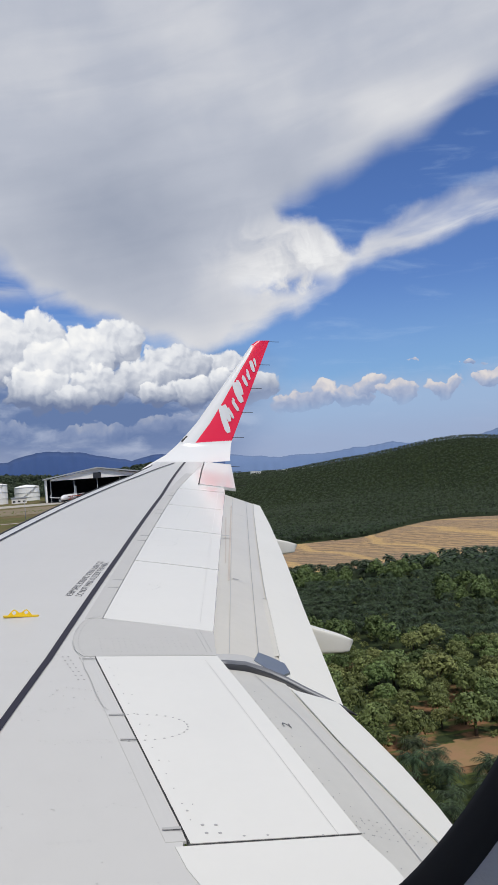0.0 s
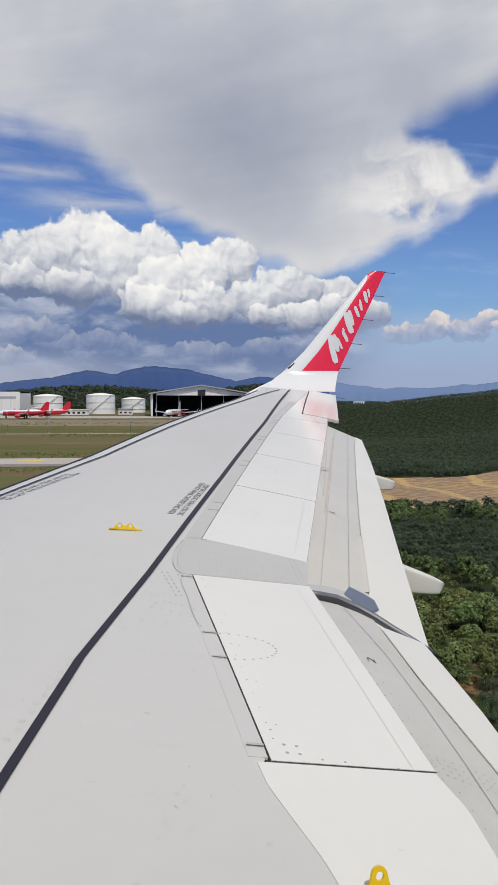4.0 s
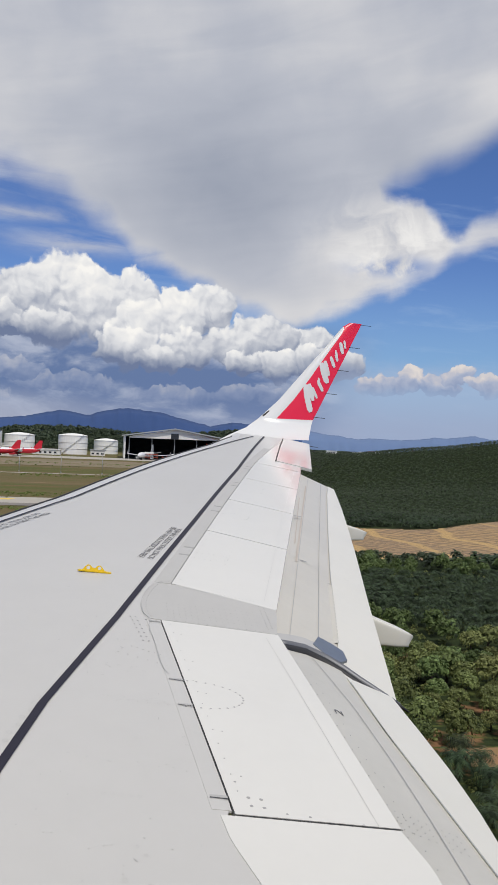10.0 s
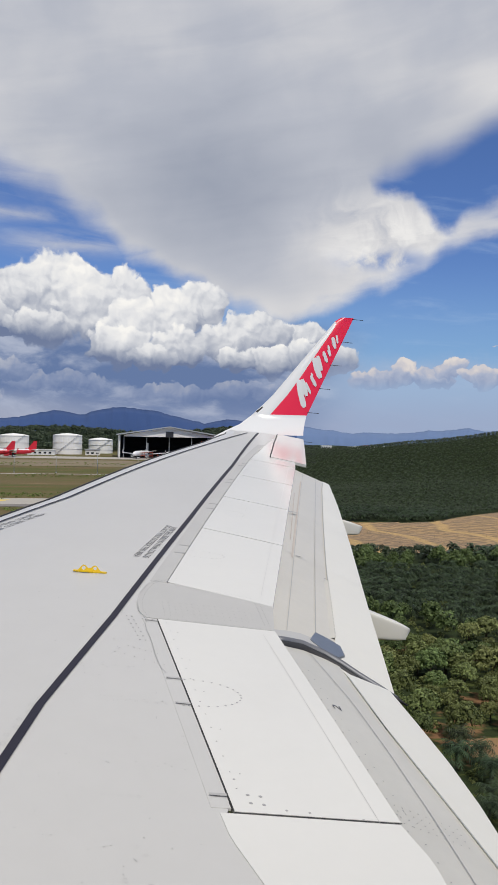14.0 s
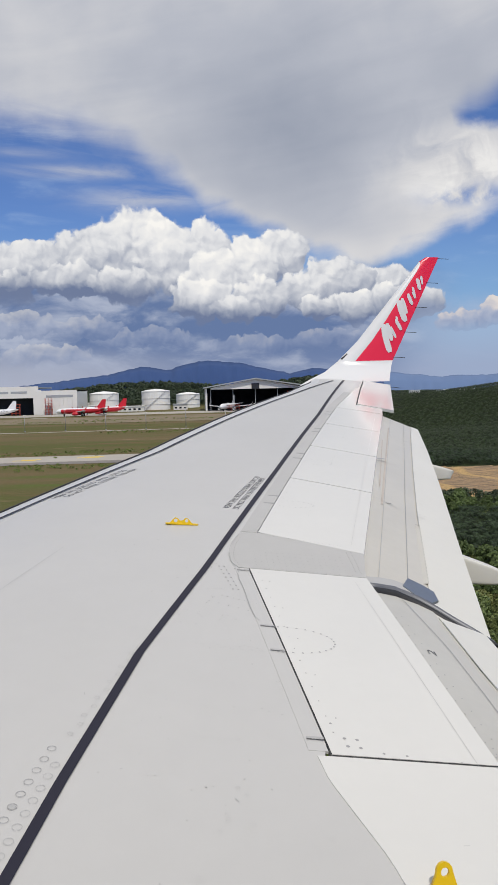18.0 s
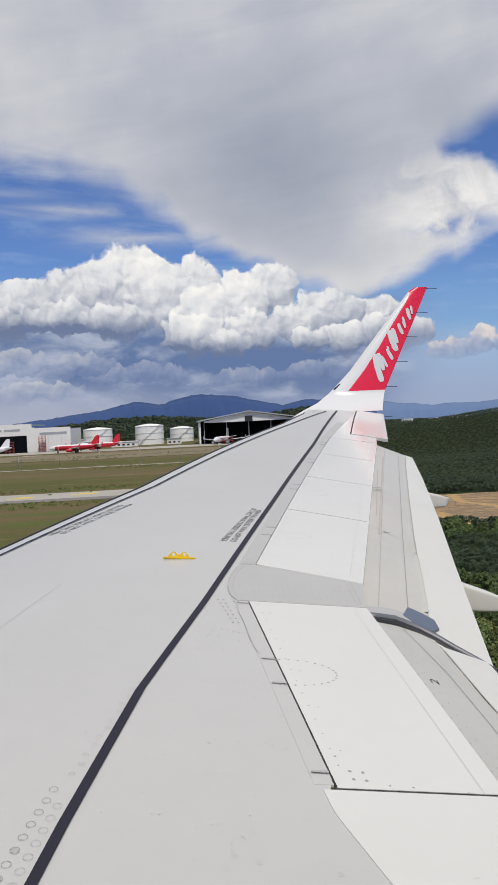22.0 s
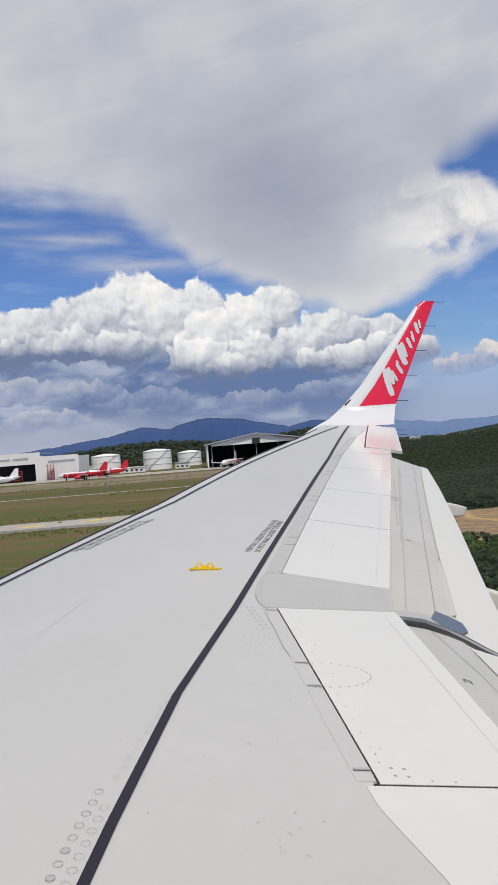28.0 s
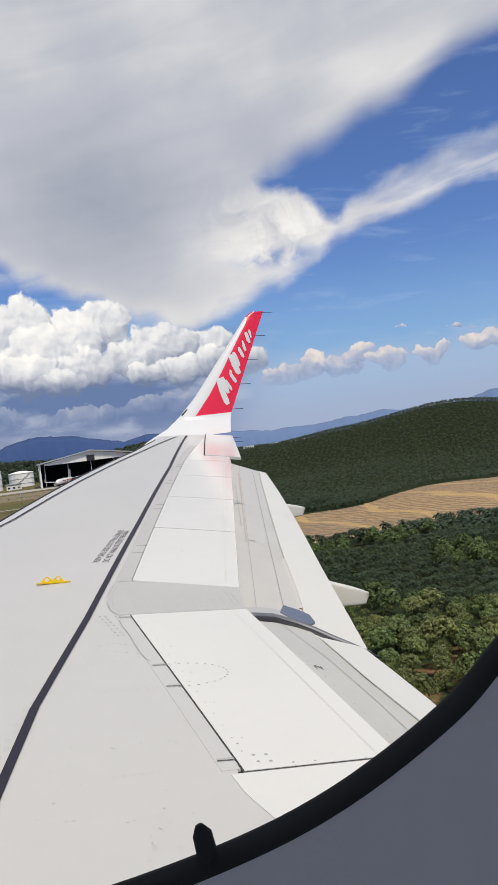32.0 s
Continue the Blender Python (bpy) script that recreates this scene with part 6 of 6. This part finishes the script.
def stand(kinds, used, i, x, y, z, turn, size):
    m = pose(x, y, z, 0, 0, math.degrees(turn)) @ Matrix.Diagonal((size, size, size, 1))
    if not used[i]:
        used[i] = True
        kinds[i].matrix_basis = m
    else:
        c = copy_thing(kinds[i], Matrix.Identity(4))
        c.matrix_basis = m


# rows of palms over the valley and its hill
step = 9.4
n_near = n_tree = 0
more_v = [arrays(leaf_crown(rp, 13, 52, 0.38)) for _ in range(4)]
feather_v = [arrays(palm_crown(rp, 22, 7, True)) for _ in range(3)]
more, feather = [], []
for j in range(0, 240):
    for i in range(0, 190):
        x, y = 10 + i * step + (j % 2) * 4.4 + rp.uniform(-2.6, 2.6), 40 + j * step + rp.uniform(-2.6, 2.6)
        d, s, a = math.hypot(x, y), x - 0.15 * y, math.degrees(math.atan2(x, y))
        if a < 6.0 or a > 38 or d > 2100 or s < 15 or in_clearing(x, y) or bare(x, y):
            continue
        z, turn = land(x, y), rp.uniform(0, 6.28)
        leafy = noise.noise((x * 0.009, y * 0.009, 9.0)) + (0.40 if d < 360 else -0.35 if d > 520 else 0.05)
        if d < 520:
            if leafy > 0.10:
                if rp.random() < 0.22:
                    bush.append((x, y, z + 0.5, turn, rp.uniform(0.6, 1.1), rp.randrange(4)))
                    continue
                size = rp.choice((rp.uniform(0.9, 1.3), rp.uniform(1.2, 1.7), rp.uniform(1.6, 2.2)))
                if n_tree < 290 and d < 330:
                    n_tree += 1
                    stand(tree_kinds, tree_used, rp.randrange(4), x, y, z, turn, size)
                else:
                    more.append((x, y, z + 3 * size, turn, size, rp.randrange(4)))
                for _ in range(1):
                    bush.append((x + rp.uniform(-4, 4), y + rp.uniform(-4, 4), z + 0.6, turn, rp.uniform(0.7, 1.4), rp.randrange(4)))
            else:
                if n_near < 290 and d < 300:
                    n_near += 1
                    stand(palm_kinds, palm_used, rp.randrange(3), x, y, z, turn, rp.uniform(0.85, 1.15))
                else:
                    feather.append((x, y, z + rp.uniform(4.0, 6.5), turn, rp.uniform(1.0, 1.45), rp.randrange(3)))
                bush.append((x + rp.uniform(-4, 4), y + rp.uniform(-4, 4), z + 0.2, turn, rp.uniform(0.5, 0.9), rp.randrange(4)))
        elif d < 900:
            if leafy > 0.2:
                wood.append((x, y, z + 4, turn, rp.uniform(0.9, 1.5), rp.randrange(4)))
            else:
                mid.append((x, y, z + 4.8 + rp.uniform(-1.4, 1.6), turn, rp.uniform(0.95, 1.35), rp.randrange(4)))
        else:
            far.append((x, y, z + 5.0 + rp.uniform(-1.0, 1.0), turn, rp.uniform(0.9, 1.15), rp.randrange(4)))
strewn("valley_trees", more_v, more, LEAF, "leafy green trees filling the valley", "trees")
strewn("valley_palms", feather_v, feather, PALM, "dark green oil palms filling the valley", "palms")
# woods behind the airfield
for _ in range(5200):
    a, d = radians(rp.uniform(-24, 9)), rp.uniform(790, 1700)
    x, y = d * math.sin(a), d * math.cos(a)
    if bare(x, y) or (d > 1200 and rp.random() < 0.35):
        continue
    hill = math.exp(-(((x + 70) / 170) ** 2 + ((y - 980) / 140) ** 2))
    if y < 860 and rp.random() < 0.5 and hill < 0.2:
        continue
    wood.append((x, y, land(x, y) + 3.2, rp.uniform(0, 6.28), rp.uniform(0.9, 1.6) * (1.25 if d > 1200 else 1), rp.randrange(4)))
# tufts over the far plain on the right
for _ in range(2600):
    a, d = radians(rp.uniform(7, 40)), rp.uniform(2050, 3900)
    x, y = d * math.sin(a), d * math.cos(a)
    far.append((x, y, land(x, y) + 3.0, rp.uniform(0, 6.28), rp.uniform(2.2, 3.6), rp.randrange(4)))
strewn("palm_plantation", mid_v, mid, PALM, "dense dark green oil palms in rows", "palms")
strewn("far_palm_plantation", far_v, far, PALM, "dark green oil palms over the far hill", "palms")
strewn("undergrowth", bush_v, bush, LEAF, "tangled green bushes under the trees", "bushes")
strewn("far_woods", wood_v, wood, WOODS, "dark green woods behind the airfield", "woods")
# stubble and felled fronds on the cleared plot
litter_v = [arrays(palm_crown(rp, 5, 1, False)) for _ in range(3)]
litter = []
for _ in range(6500):
    y = rp.uniform(500, 900)
    x = 100 + 9.0 * rp.randrange(47) + rp.gauss(0, 1.3) + 0.25 * (y - 700)
    if in_clearing(x, y) and in_clearing(x, y - 6) and in_clearing(x, y + 6):
        litter.append((x, y, land(x, y) + 0.15, rp.uniform(0, 6.28), rp.uniform(0.35, 0.8), rp.randrange(3)))
STRAW = material("dry_fronds", (0.20, 0.15, 0.085), 0.9, 0, 0.3, 0.3, per_piece=0.4)
strewn("felled_fronds", litter_v, litter, STRAW, "dry felled fronds on the cleared plot", "fronds")
# tufts of long grass on the airfield
tuft_v = [arrays(leaf_crown(rp, 3, 10, 0.3, 1.4, 0.5)) for _ in range(3)]
tuft = []
for _ in range(1500):
    x, y = rp.uniform(-160, 10), rp.choice((rp.gauss(222, 6), rp.gauss(182, 4), rp.gauss(336, 8), rp.gauss(470, 20)))
    if wavy(x, y, 0.03) > -0.05:
        tuft.append((x, y, 0.15, rp.uniform(0, 6.28), rp.uniform(0.25, 0.6), rp.randrange(3)))
TUFT = material("long_grass", (0.12, 0.17, 0.03), 0.8, 0, 0.3, 0.2, per_piece=0.4)
strewn("long_grass", tuft_v, tuft, TUFT, "tufts of bright long grass along the taxiway", "grass")
